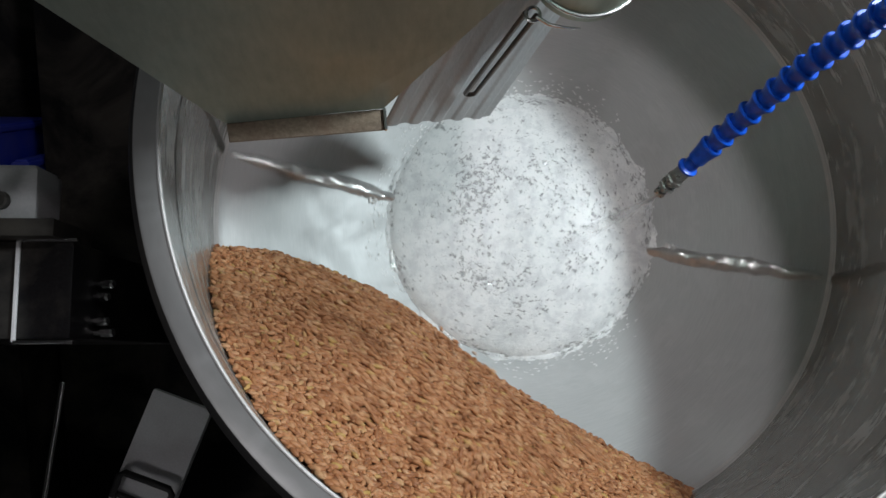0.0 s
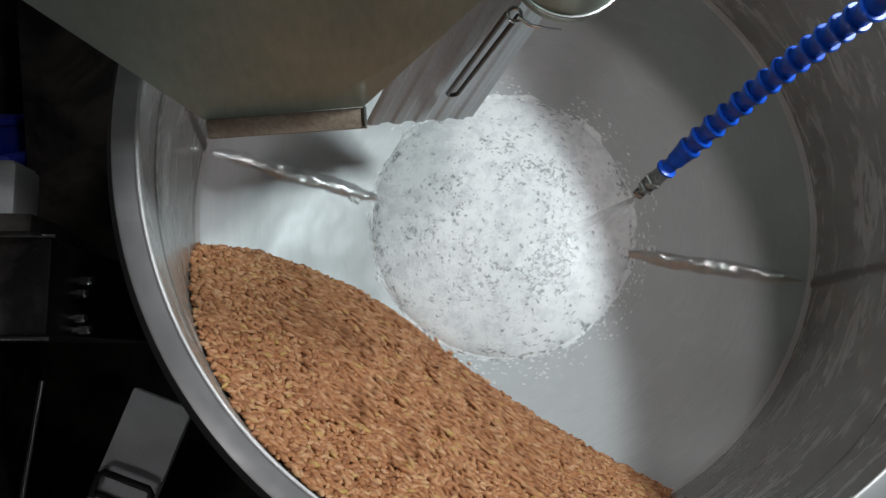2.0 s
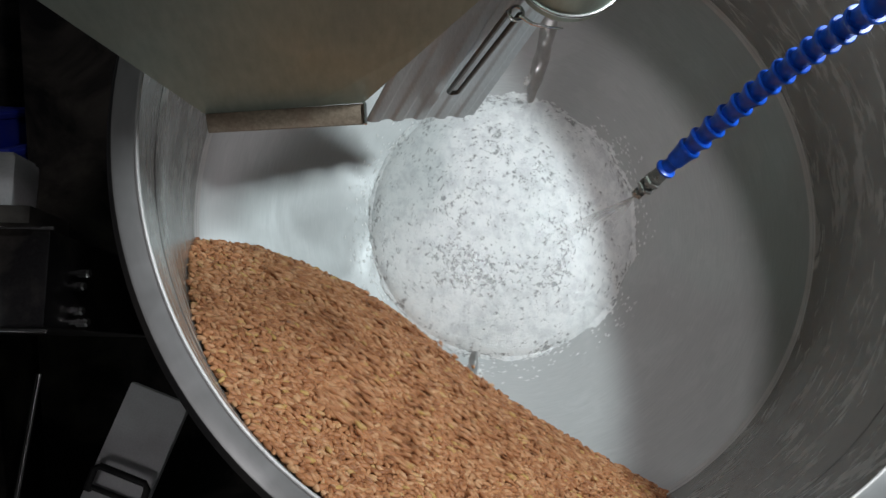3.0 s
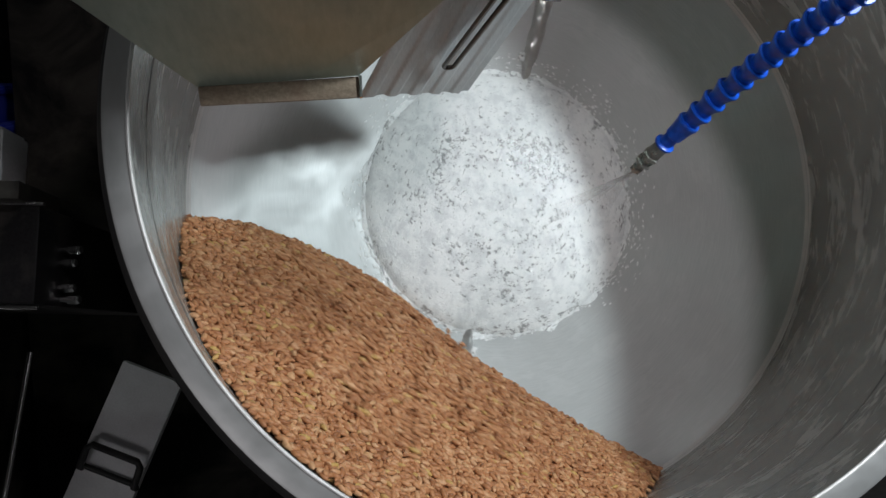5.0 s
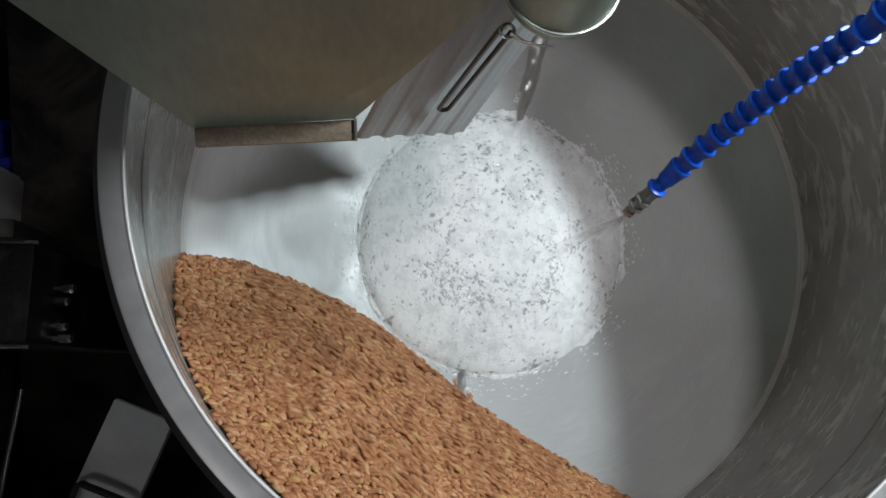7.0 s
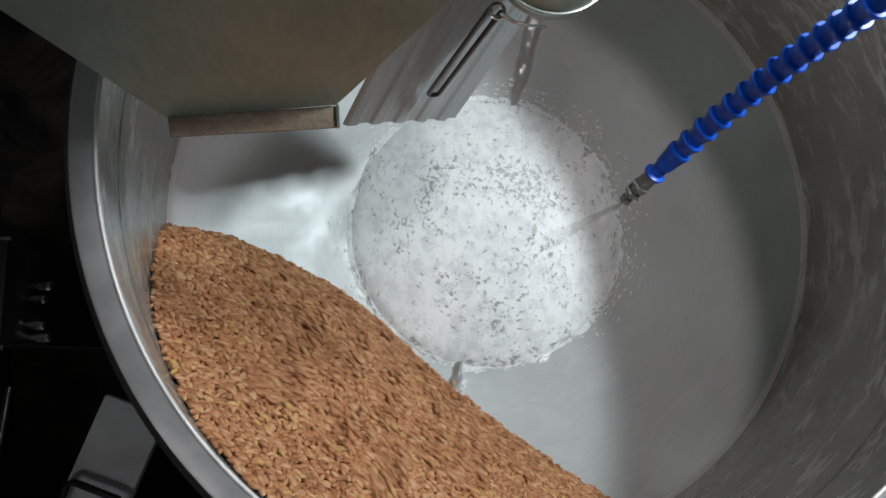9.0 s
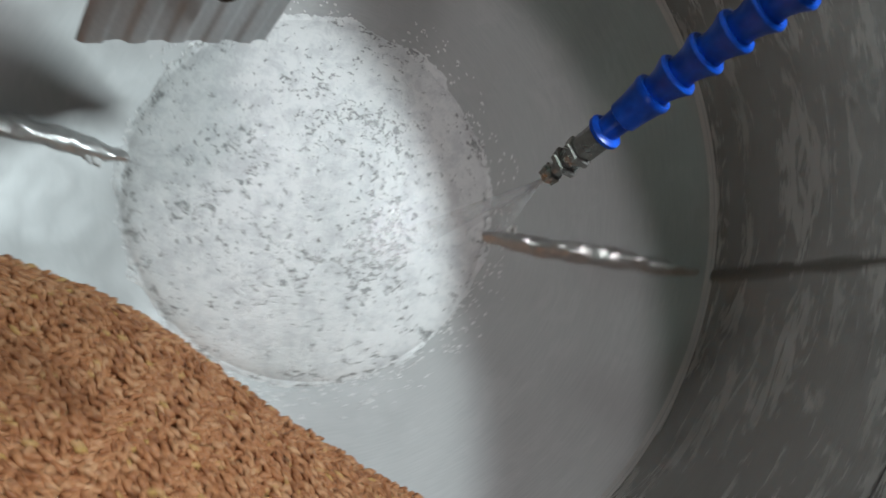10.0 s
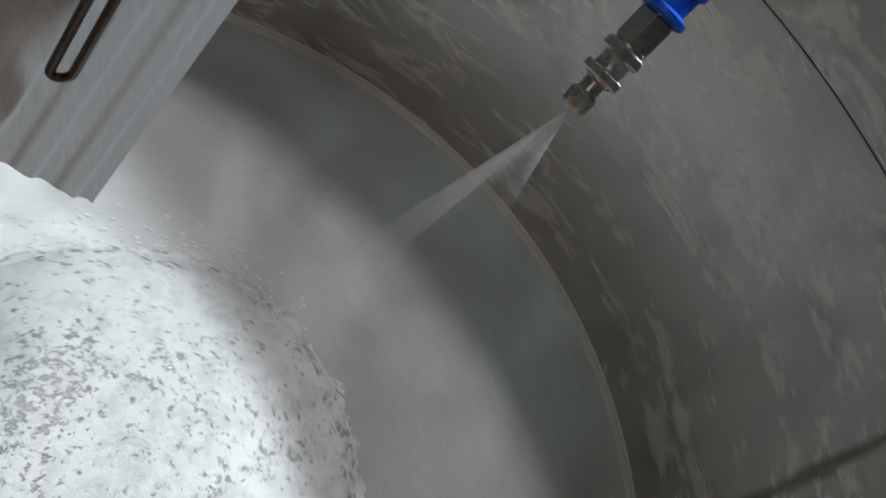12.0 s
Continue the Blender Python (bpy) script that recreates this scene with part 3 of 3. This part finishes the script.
def build_lane(e0, e1, seed):
    up_, down_ = lane_end(e0, e1, -1) + 0.018, lane_end(e0, e1, 1) - 0.018
    n = max(6, round(2 * (down_ - up_) / LONG))
    long_ = 2 * (down_ - up_) / n
    for i in range(n):
        rng = random.Random(seed + i)
        places = []
        for p in scatter(-long_ / 2, long_ / 2, e0, e1, rng, 0.0022, 0.0056, -9):
            e = (p - C0).dot(EB)
            places.append(p - NB * (lift((p - C0).dot(SB), e) - lift(0.0, e)))
        o = new("kernel_layer", kernels_mesh("kernel_layer", places, rng))
        o.parent = HEAP
        tagged(o, kind="stuff")
        SHEETS.append((o, i / n, up_, down_, (e0 + e1) / 2))
        for _ in range(SINGLES):
            e, s = rng.uniform(e0, e1), rng.uniform(-long_ / 2, long_ / 2)
            k = new("kernel", kernel_data)
            k.parent = o
            k.matrix_basis = Matrix.Translation(C0 + SB * s + EB * e + NB * (lift(0.0, e) + (0.0044 if rng.random() < 0.75 else rng.uniform(0.006, 0.012)))) @ kernel_turn(rng).to_4x4()


for e0, e1, seed in ((0.002, 0.032, 100), (0.032, 0.11, 200), (0.11, 0.19, 300), (0.19, 0.27, 400)):
    build_lane(e0, e1, seed)


# ---- feed chute over the mouth ----
def chute():
    c = thing("feed_chute", "dull stainless feed chute with a rust-stained lip reaching into the drum", "chute")
    # floor panel, seen from beneath: flares outwards
    bm = bmesh.new()
    zl = 0.30
    def pt(base, dx, z):
        return Vector((base[0] + dx * (z - 0.345), base[1] + 0.2 * (z - 0.345), z))
    L0, R0 = (-0.2192, -0.0052, 0.345), (-0.1329, 0.0046, 0.345)
    rows_ = []
    for z in (0.346, 0.42, 0.52, 0.64, 0.80):
        a, b = pt(L0, -0.51, z), pt(R0, 0.545, z)
        rows_.append([a, a.lerp(b, 0.33), a.lerp(b, 0.66), b])
    lower = [[bm.verts.new(p) for p in r] for r in rows_]
    upper = [[bm.verts.new(p + Vector((0, 0.003, 0))) for p in r] for r in rows_]
    for g, flip in ((lower, 1), (upper, -1)):
        for p, q in zip(g, g[1:]):
            for j in range(3):
                bm.faces.new([p[j], q[j], q[j + 1], p[j + 1]][::flip])
    loop = [(0, j) for j in range(4)] + [(i, 3) for i in range(1, 5)] + [(4, j) for j in (2, 1, 0)] + [(i, 0) for i in (3, 2, 1)]
    for (a, b), (e, f) in zip(loop, loop[1:] + loop[:1]):
        bm.faces.new((lower[a][b], lower[e][f], upper[e][f], upper[a][b]))
    part("floor_panel", bm, HOPPER, c, "dull olive-grey steel panel with brown stains", smooth=False)
    # turned-down lip
    bm = bmesh.new()
    a0, b0 = Vector((-0.2192, -0.0052, 0.3475)), Vector((-0.1326, 0.0050, 0.3440))
    a1, b1 = Vector((-0.2172, -0.0160, 0.3475)), Vector((-0.1316, -0.0083, 0.3478))
    th = Vector((0, 0.001, -0.003))
    vs = [bm.verts.new(p) for p in (a0, b0, b1, a1, a0 + th, b0 + th, b1 + th, a1 + th)]
    for f in ((0, 1, 2, 3), (7, 6, 5, 4), (0, 4, 5, 1), (1, 5, 6, 2), (2, 6, 7, 3), (3, 7, 4, 0)):
        bm.faces.new([vs[i] for i in f])
    bmesh.ops.bevel(bm, geom=bm.edges[:], offset=0.0006, segments=1, affect="EDGES")
    part("lip", bm, RUSTY, c, "rust-stained turned-down lip")
    bm = bmesh.new()
    tube(bm, [b0 + Vector((0.0008, 0, 0.001)), b1 + Vector((0.0008, 0, 0.001))], 0.0009, 8)
    part("bright_corner", bm, BRIGHT, c)
    # side walls standing up on the panel
    for base, dx in ((L0, -0.51), (R0, 0.545)):
        bm = bmesh.new()
        o = Vector((0.0012, 0, 0))
        q = [pt(base, dx, 0.347), pt(base, dx, 0.80)]
        up = [q[0] + Vector((0, 0.075, 0.0)), q[1] + Vector((0, 0.16, 0.0))]
        ring = [q[0], q[1], up[1], up[0]]
        va = [bm.verts.new(p - o + Vector((0, 0.004, 0))) for p in ring]
        vb = [bm.verts.new(p + o + Vector((0, 0.004, 0))) for p in ring]
        bm.faces.new(va)
        bm.faces.new(vb[::-1])
        for j in range(4):
            bm.faces.new((va[j], va[(j + 1) % 4], vb[(j + 1) % 4], vb[j]))
        part("side_plate", bm, HOPPER, c, smooth=False)
    # corrugated tongue running into the drum
    bm = bmesh.new()
    n, m = 110, 10
    lo_, hi_ = [], []
    corner, across, along = Vector((-0.0442, 0.0766, 0.0720)), Vector((-0.0915, -0.0335, 0.0915)), Vector((0.2936, 0.2977, 0.9084)) * 0.30
    nrm = along.cross(across).normalized()
    nrm = nrm if nrm.y > 0 else -nrm
    for i in range(n + 1):
        u = i / n
        col_a, col_b = [], []
        ph = (u * 5.0 + 0.12) % 1.0
        w = max(0.0, min(1.0, min(ph, 0.62 - ph) / 0.13)) if ph < 0.62 else 0.0
        for j in range(m + 1):
            v = j / m
            p = corner + across * u + along * v + nrm * (0.0017 * w) + along.normalized() * (0.0016 * noise.noise((u * 14, 0, 0)) if j == 0 else 0.0)
            col_a.append(bm.verts.new(p))
            col_b.append(bm.verts.new(p + nrm * 0.0009))
        lo_.append(col_a)
        hi_.append(col_b)
    for i in range(n):
        for j in range(m):
            bm.faces.new((lo_[i][j], lo_[i + 1][j], lo_[i + 1][j + 1], lo_[i][j + 1]))
            bm.faces.new((hi_[i][j], hi_[i][j + 1], hi_[i + 1][j + 1], hi_[i + 1][j]))
    for j in range(m):
        bm.faces.new((lo_[0][j], lo_[0][j + 1], hi_[0][j + 1], hi_[0][j]))
        bm.faces.new((lo_[n][j], hi_[n][j], hi_[n][j + 1], lo_[n][j + 1]))
    for i in range(n):
        bm.faces.new((lo_[i][0], hi_[i][0], hi_[i + 1][0], lo_[i + 1][0]))
        bm.faces.new((lo_[i][m], lo_[i + 1][m], hi_[i + 1][m], hi_[i][m]))
    part("tongue", bm, TONGUE, c, "corrugated bare steel tongue")
    # long wire hairpin clipped under the tongue
    A, B = Vector((-0.0411, 0.0790, 0.3047)), Vector((-0.0688, 0.0705, 0.1647))
    d = (B - A).normalized()
    sd = Vector((1, 0, 0.1)).normalized()
    g = 0.0040
    pts_ = [A + sd * g + d * 0.004] + [A + sd * g + d * s for s in (0.03, 0.07, 0.11)]
    pts_ += [B + sd * g * math.cos(t) + d * g * math.sin(t) for t in [math.pi * k / 8 for k in range(9)]]
    pts_ += [A - sd * g + d * s for s in (0.11, 0.07, 0.03, 0.0)]
    part("wire_hairpin", tube(bmesh.new(), pts_, 0.0019, 8), WIRE, c, "dark bent wire hairpin")
    loop = [A + Vector((0.0045 * math.cos(a), -0.002 + 0.0045 * math.sin(a), 0.003)) for a in [2 * math.pi * k / 14 for k in range(15)]]
    part("wire_loop", tube(bmesh.new(), loop, 0.0012, 8), BRIGHT, c, "bright wire loop")
    tailw = [A + Vector(p) for p in ((0.002, -0.004, 0.004), (0.010, -0.009, 0.004), (0.020, -0.0105, 0.003), (0.030, -0.0095, 0.0))]
    part("wire_tail", tube(bmesh.new(), tailw, [0.0013, 0.0012, 0.001, 0.0005], 8), BRIGHT, c)
    # round steel collar and ring at the tongue's root
    ctr = Vector((-0.008, 0.109, 0.305))
    ring = [ctr + Vector((0.0365 * math.cos(a), 0.0365 * math.sin(a), 0.012)) for a in [2 * math.pi * k / 36 for k in range(37)]]
    part("wire_ring", tube(bmesh.new(), ring, 0.0015, 8), BRIGHT, c, "bright steel wire ring")
    bm = bmesh.new()
    prev = None
    for k in range(41):
        a = 2 * math.pi * k / 40
        r = [bm.verts.new(ctr + Vector((rr * math.cos(a), rr * math.sin(a), zz))) for rr, zz in ((0.0355, 0.0), (0.0355, 0.20), (0.0335, 0.20), (0.0335, 0.0))]
        if prev:
            for j in range(4):
                bm.faces.new((prev[j], r[j], r[(j + 1) % 4], prev[(j + 1) % 4]))
        prev = r
    part("collar", bm, HOPPER, c, "round steel feed collar")
    return c


chute()


# ---- spray hose ----
def hose_at(u):
    # a gentle bow out of the mouth, straight past 0.15 m
    k = min(u, 0.15)
    p = Vector((0.0426, -0.0258, 0.3365)) + k * Vector((0.5203, 0.5377, 0.8028)) + k * k * Vector((-1.4296, -1.7794, 0.8548))
    return p + (u - k) * Vector((0.30, 0.35, 0.95))


def hose():
    h = thing("spray_hose", "blue segmented plastic coolant hose with a plated brass spray nozzle", "hose")
    ring, tip = hose_at(0), Vector((0.0318, -0.0372, 0.3125))
    d = (ring - tip).normalized()
    full = (ring - tip).length
    st = [(0, 0.0014), (0.02, 0.0024), (0.06, 0.0031), (0.17, 0.0033), (0.20, 0.0026), (0.29, 0.0026), (0.31, 0.0037), (0.53, 0.0037), (0.55, 0.0041), (0.66, 0.0041), (0.665, 0.0036), (0.99, 0.0036)]
    nz = part("nozzle", lathe_along(bmesh.new(), tip, ring, [(k * full, r) for k, r in st], 24), NICKEL, h, "plated brass spray nozzle")
    # hex nuts and the long hex body, each with chamfered ends
    for name, s0, s1, r, c in (("hex_nut", 0.32, 0.41, 0.0057, 0.0007), ("hex_nut", 0.54, 0.64, 0.0058, 0.0008), ("hex_body", 0.66, 0.965, 0.0050, 0.0006)):
        w = (s1 - s0) * full
        part(name, lathe_along(bmesh.new(), tip + d * (s0 * full), tip + d * (s1 * full), [(0, r - c), (0.0005, r), (w - 0.0005, r), (w, r - c)], 6), NICKEL, nz, smooth=False)
    bm = bmesh.new()
    side = d.orthogonal().normalized()
    for k in range(6):
        q = Matrix.Rotation(k * math.pi / 3, 3, d) @ side
        tube(bm, [tip + d * 0.0012 + q * 0.0029, tip + d * 0.0048 + q * 0.0032], 0.0007, 6)
    part("tip_ribs", bm, NICKEL, nz)
    part("collar", lathe_along(bmesh.new(), ring - d * 0.0008, ring + d * 0.003, [(0, 0.0052), (0.0006, 0.0062), (0.0018, 0.0062), (0.0026, 0.0048)], 24), HOSE, h)
    # first long tapered piece, then ball-and-socket segments
    us = np.linspace(0, 0.21, 2000)
    pts_ = np.array([hose_at(float(u)) for u in us])
    ln = np.concatenate([[0], np.cumsum(np.linalg.norm(np.diff(pts_, axis=0), axis=1))])
    def on(s):
        k = [float(np.interp(s, ln, pts_[:, i])) for i in range(3)]
        return Vector(k)
    def segment(s, e, st):
        a, b = on(s), on(e)
        dd = (b - a).normalized()
        return lathe_along(bmesh.new(), a, a + dd, [(k * (e - s), r) for k, r in st], 20)
    part("nozzle_socket", segment(0.0015, 0.021, [(0, 0.0042), (0.30, 0.0044), (0.33, 0.0053), (0.60, 0.0057), (0.86, 0.0066), (0.93, 0.0071), (1.0, 0.0067)]), HOSE, h)
    s, pitch = 0.0185, 0.0106
    while s < ln[-1] - pitch:
        part("segment", segment(s, s + pitch * 1.12, [(0, 0.0046), (0.12, 0.0052), (0.35, 0.0050), (0.62, 0.0058), (0.84, 0.0071), (0.93, 0.0073), (1.0, 0.0068)]), HOSE, h)
        s += pitch
    end = on(ln[-1] - 0.01)
    tail = [end, end + Vector((0.03, 0.10, 0.02)), end + Vector((0.10, 0.30, 0.02)), end + Vector((0.14, 0.8, 0.0)), end + Vector((0.15, 1.60, 0.0))]
    part("supply_pipe", tube(bmesh.new(), tail, 0.004, 12), BRIGHT, h, "thin steel supply pipe")
    return h


hose()


def spray():
    o = thing("water_mist", "fine white water mist fanning from the nozzle", "mist", kind="stuff")
    tip = Vector((0.0313, -0.0377, 0.3115))
    for way, wid, ln in (((-0.475, -0.234, -0.848), 0.011, 0.084), ((-0.455, -0.275, -0.847), 0.008, 0.045), ((-0.33, -0.52, -0.787), 0.008, 0.034)):
        end = tip + Vector(way).normalized() * ln
        d = end - tip
        side = d.cross(Vector((0, 0, 1))).normalized()
        up = d.cross(side).normalized()
        n, seg = 12, 14
        vs, uv, fs = [], [], []
        for i in range(n + 1):
            u = i / n
            r = 0.0006 + wid * 0.5 * u ** 1.1
            for j in range(seg + 1):
                a = 2 * math.pi * j / seg
                vs.append(tuple(tip + d * u + side * (r * math.cos(a)) + up * (r * 0.6 * math.sin(a))))
                uv.append((j / seg, u))
        for i in range(n):
            for j in range(seg):
                fs.append((i * (seg + 1) + j, i * (seg + 1) + j + 1, (i + 1) * (seg + 1) + j + 1, (i + 1) * (seg + 1) + j))
        me = bpy.data.meshes.new("spray_jet")
        me.from_pydata(vs, [], fs)
        lay = me.uv_layers.new(name="UVMap")
        for f in me.polygons:
            for li in f.loop_indices:
                lay.data[li].uv = uv[me.loops[li].vertex_index]
        me.materials.append(MIST)
        me.shade_smooth()
        j = new("spray_jet", me)
        j.parent = o
    return o


spray()


# ---- machine parts beside the drum ----
def bolt(p, axis, parent, r=0.004, ln=0.012):
    a = Vector(p)
    b = a + Vector(axis).normalized() * ln
    o = part("bolt", lathe_along(bmesh.new(), a, b, [(0, r * 0.55), (ln * 0.45, r * 0.55), (ln * 0.46, r), (ln * 0.9, r), (ln, r * 0.8)], 6), BRIGHT, parent, smooth=False)
    return o


def surroundings():
    m = thing("drive_mount", "black painted steel drive mount with bright folded edges and bolts", "machine mount")
    part("mount_box", box(bmesh.new(), (-0.80, -0.122, -0.10), (-0.337, -0.058, 0.246), 0.002), SHADEDBLACK, m)
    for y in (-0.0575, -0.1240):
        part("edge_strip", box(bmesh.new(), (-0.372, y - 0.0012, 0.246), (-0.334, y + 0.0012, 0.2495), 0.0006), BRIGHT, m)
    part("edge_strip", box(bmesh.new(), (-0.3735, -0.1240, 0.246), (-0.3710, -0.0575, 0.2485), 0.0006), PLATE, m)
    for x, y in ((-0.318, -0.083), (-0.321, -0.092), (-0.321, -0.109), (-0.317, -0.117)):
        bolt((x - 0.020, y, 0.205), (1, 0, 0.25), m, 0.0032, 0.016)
    part("column", box(bmesh.new(), (-0.80, -1.00, -0.10), (-0.58, -0.122, 0.10), 0.003), SHADEDBLACK, m)

    g = thing("control_box", "light grey plastic control box with a black cable gland", "control box")
    part("housing", box(bmesh.new(), (-0.47, -0.046, 0.222), (-0.356, -0.012, 0.262), 0.003), GREYBOX, g)
    part("lid", box(bmesh.new(), (-0.468, -0.0145, 0.224), (-0.358, -0.010, 0.260), 0.002), GREYBOX, g)
    part("foot_plate", box(bmesh.new(), (-0.47, -0.0575, 0.20), (-0.342, -0.046, 0.268), 0.001), SHADEDBLACK, g)
    gl = part("cable_gland", lathe_along(bmesh.new(), (-0.378, -0.034, 0.262), (-0.378, -0.036, 0.29), [(0, 0.006), (0.006, 0.006), (0.0065, 0.0048), (0.018, 0.0045)], 14), RUBBER, g)
    part("cable", tube(bmesh.new(), [(-0.378, -0.036, 0.278), (-0.382, -0.042, 0.284), (-0.392, -0.062, 0.284), (-0.405, -0.10, 0.270), (-0.43, -0.2, 0.24), (-0.46, -0.4, 0.2)], 0.003, 10), RUBBER, g)

    base = thing("machine_base", "machine base cabinet raised as a dark backdrop behind the drum", "machine base", pose(0, 0, 0))
    # cabinet made tall so the unlit background stays dark
    part("cabinet", box(bmesh.new(), (-0.62, 0.40, 0.0), (0.40, 1.00, 1.9), 0.006), SHADEDBLACK, base)
    part("front_leg", box(bmesh.new(), (-0.30, 0.10, 0.0), (0.30, 0.34, 0.42), 0.006), SHADEDBLACK, base)

    c = thing("cover_plate", "pale steel cover plate with a black pull handle", "cover plate")
    q = pose(-0.428, -0.295, -0.262, 0, 0, -20.7)
    part("plate", box(bmesh.new(), (-0.040, -0.20, -0.012), (0.036, 0.115, 0.004), 0.003), PLATE, c, m=q)
    hp = [(-0.034, -0.018, 0.003), (-0.034, -0.016, 0.014), (-0.033, 0.010, 0.022), (-0.028, 0.0155, 0.024), (0.028, 0.0155, 0.024), (0.033, 0.010, 0.022), (0.034, -0.016, 0.014), (0.034, -0.018, 0.003)]
    part("handle", tube(bmesh.new(), hp, 0.0042, 10), RUBBER, c, "black pull handle", m=q)
    part("handle_bar", tube(bmesh.new(), [(-0.034, -0.014, 0.008), (0.034, -0.014, 0.008)], 0.0035, 10), RUBBER, c, m=q)

    p = thing("steel_pipe", "thin upright bright steel pipe in the dark", "pipe")
    part("pipe", tube(bmesh.new(), [(-0.530, -0.165, -0.25), (-0.5445, -0.30, -0.25), (-0.60, -0.75, -0.25)], 0.0035, 12), BRIGHT, p)

    k = thing("side_cabinet", "low black cabinet with a tall dark backdrop filling the unlit background", "cabinet", pose(0, 0, 0))
    part("body", box(bmesh.new(), (-1.30, 0.30, 0.0), (-0.63, 0.655, 0.955), 0.006), SHADEDBLACK, k)
    # added black slab standing for the darkness further back
    part("dark_backdrop", box(bmesh.new(), (-2.2, 0.66, 0.0), (-0.64, 0.95, 2.3), 0.006), SHADEDBLACK, k)
    part("top", box(bmesh.new(), (-1.31, 0.29, 0.955), (-0.625, 0.655, 0.968), 0.003), SHADEDBLACK, k)
    for lo, hi in (((-1.05, 0.36, 0.968), (-0.672, 0.60, 1.062)), ((-0.652, 0.38, 0.968), (-0.633, 0.50, 1.015))):
        b = thing("blue_bin", "small blue plastic storage bin on a black cabinet", "bin", pose(0, 0, 0), group="bins on the cabinet")
        part("bin_body", box(bmesh.new(), lo, hi, 0.004), BLUEBIN, b)
        part("bin_rim", box(bmesh.new(), (lo[0] - 0.003, lo[1] - 0.003, hi[2] - 0.012), (hi[0] + 0.003, hi[1] + 0.003, hi[2] - 0.004), 0.002), BLUEBIN, b)


surroundings()


# ---- what moves ----
def sheet_place(f, up_, down_, e):
    """Shift of a sheet at the fraction f of its round: down the slope, then back up inside the heap."""
    f %= 1.0
    span = down_ - up_
    if f < 0.5:
        s = up_ + span * f / 0.5
        end = min(f, 0.5 - f) / 0.06
        depth = 0.012 * max(0.0, 1 - end) ** 2
        return SB * s + NB * (lift(s, e) - lift(0.0, e) - depth)
    g = (f - 0.5) / 0.5
    return SB * (down_ - span * g) + NB * (lift(down_ - span * g, e) - lift(0.0, e) - 0.012 - 0.014 * math.sin(math.pi * g))


def motions():
    walk(DRUM, [(k * 0.25, M @ pose(0, 0, 0, 0, 0, TURN * k * 0.25)) for k in range(49)])
    # the heap climbs the wall for a moment and slides back
    sway = [(0, 0.0), (6.7, 0.0), (8.0, 0.4), (8.5, 0.8), (9.0, 4.0), (9.5, 2.2), (10.0, 0.6), (10.5, 0.0), (12.0, 0.0)]
    walk(HEAP, [(t, M @ pose(0, 0, 0, 0, 0, -a)) for t, a in sway])
    for o, f0, up_, down_, e in SHEETS:
        period = 2 * (down_ - up_) / SPEED
        walk(o, [(k * 0.1, Matrix.Translation(sheet_place(f0 + k * 0.1 / period, up_, down_, e))) for k in range(121)])


motions()
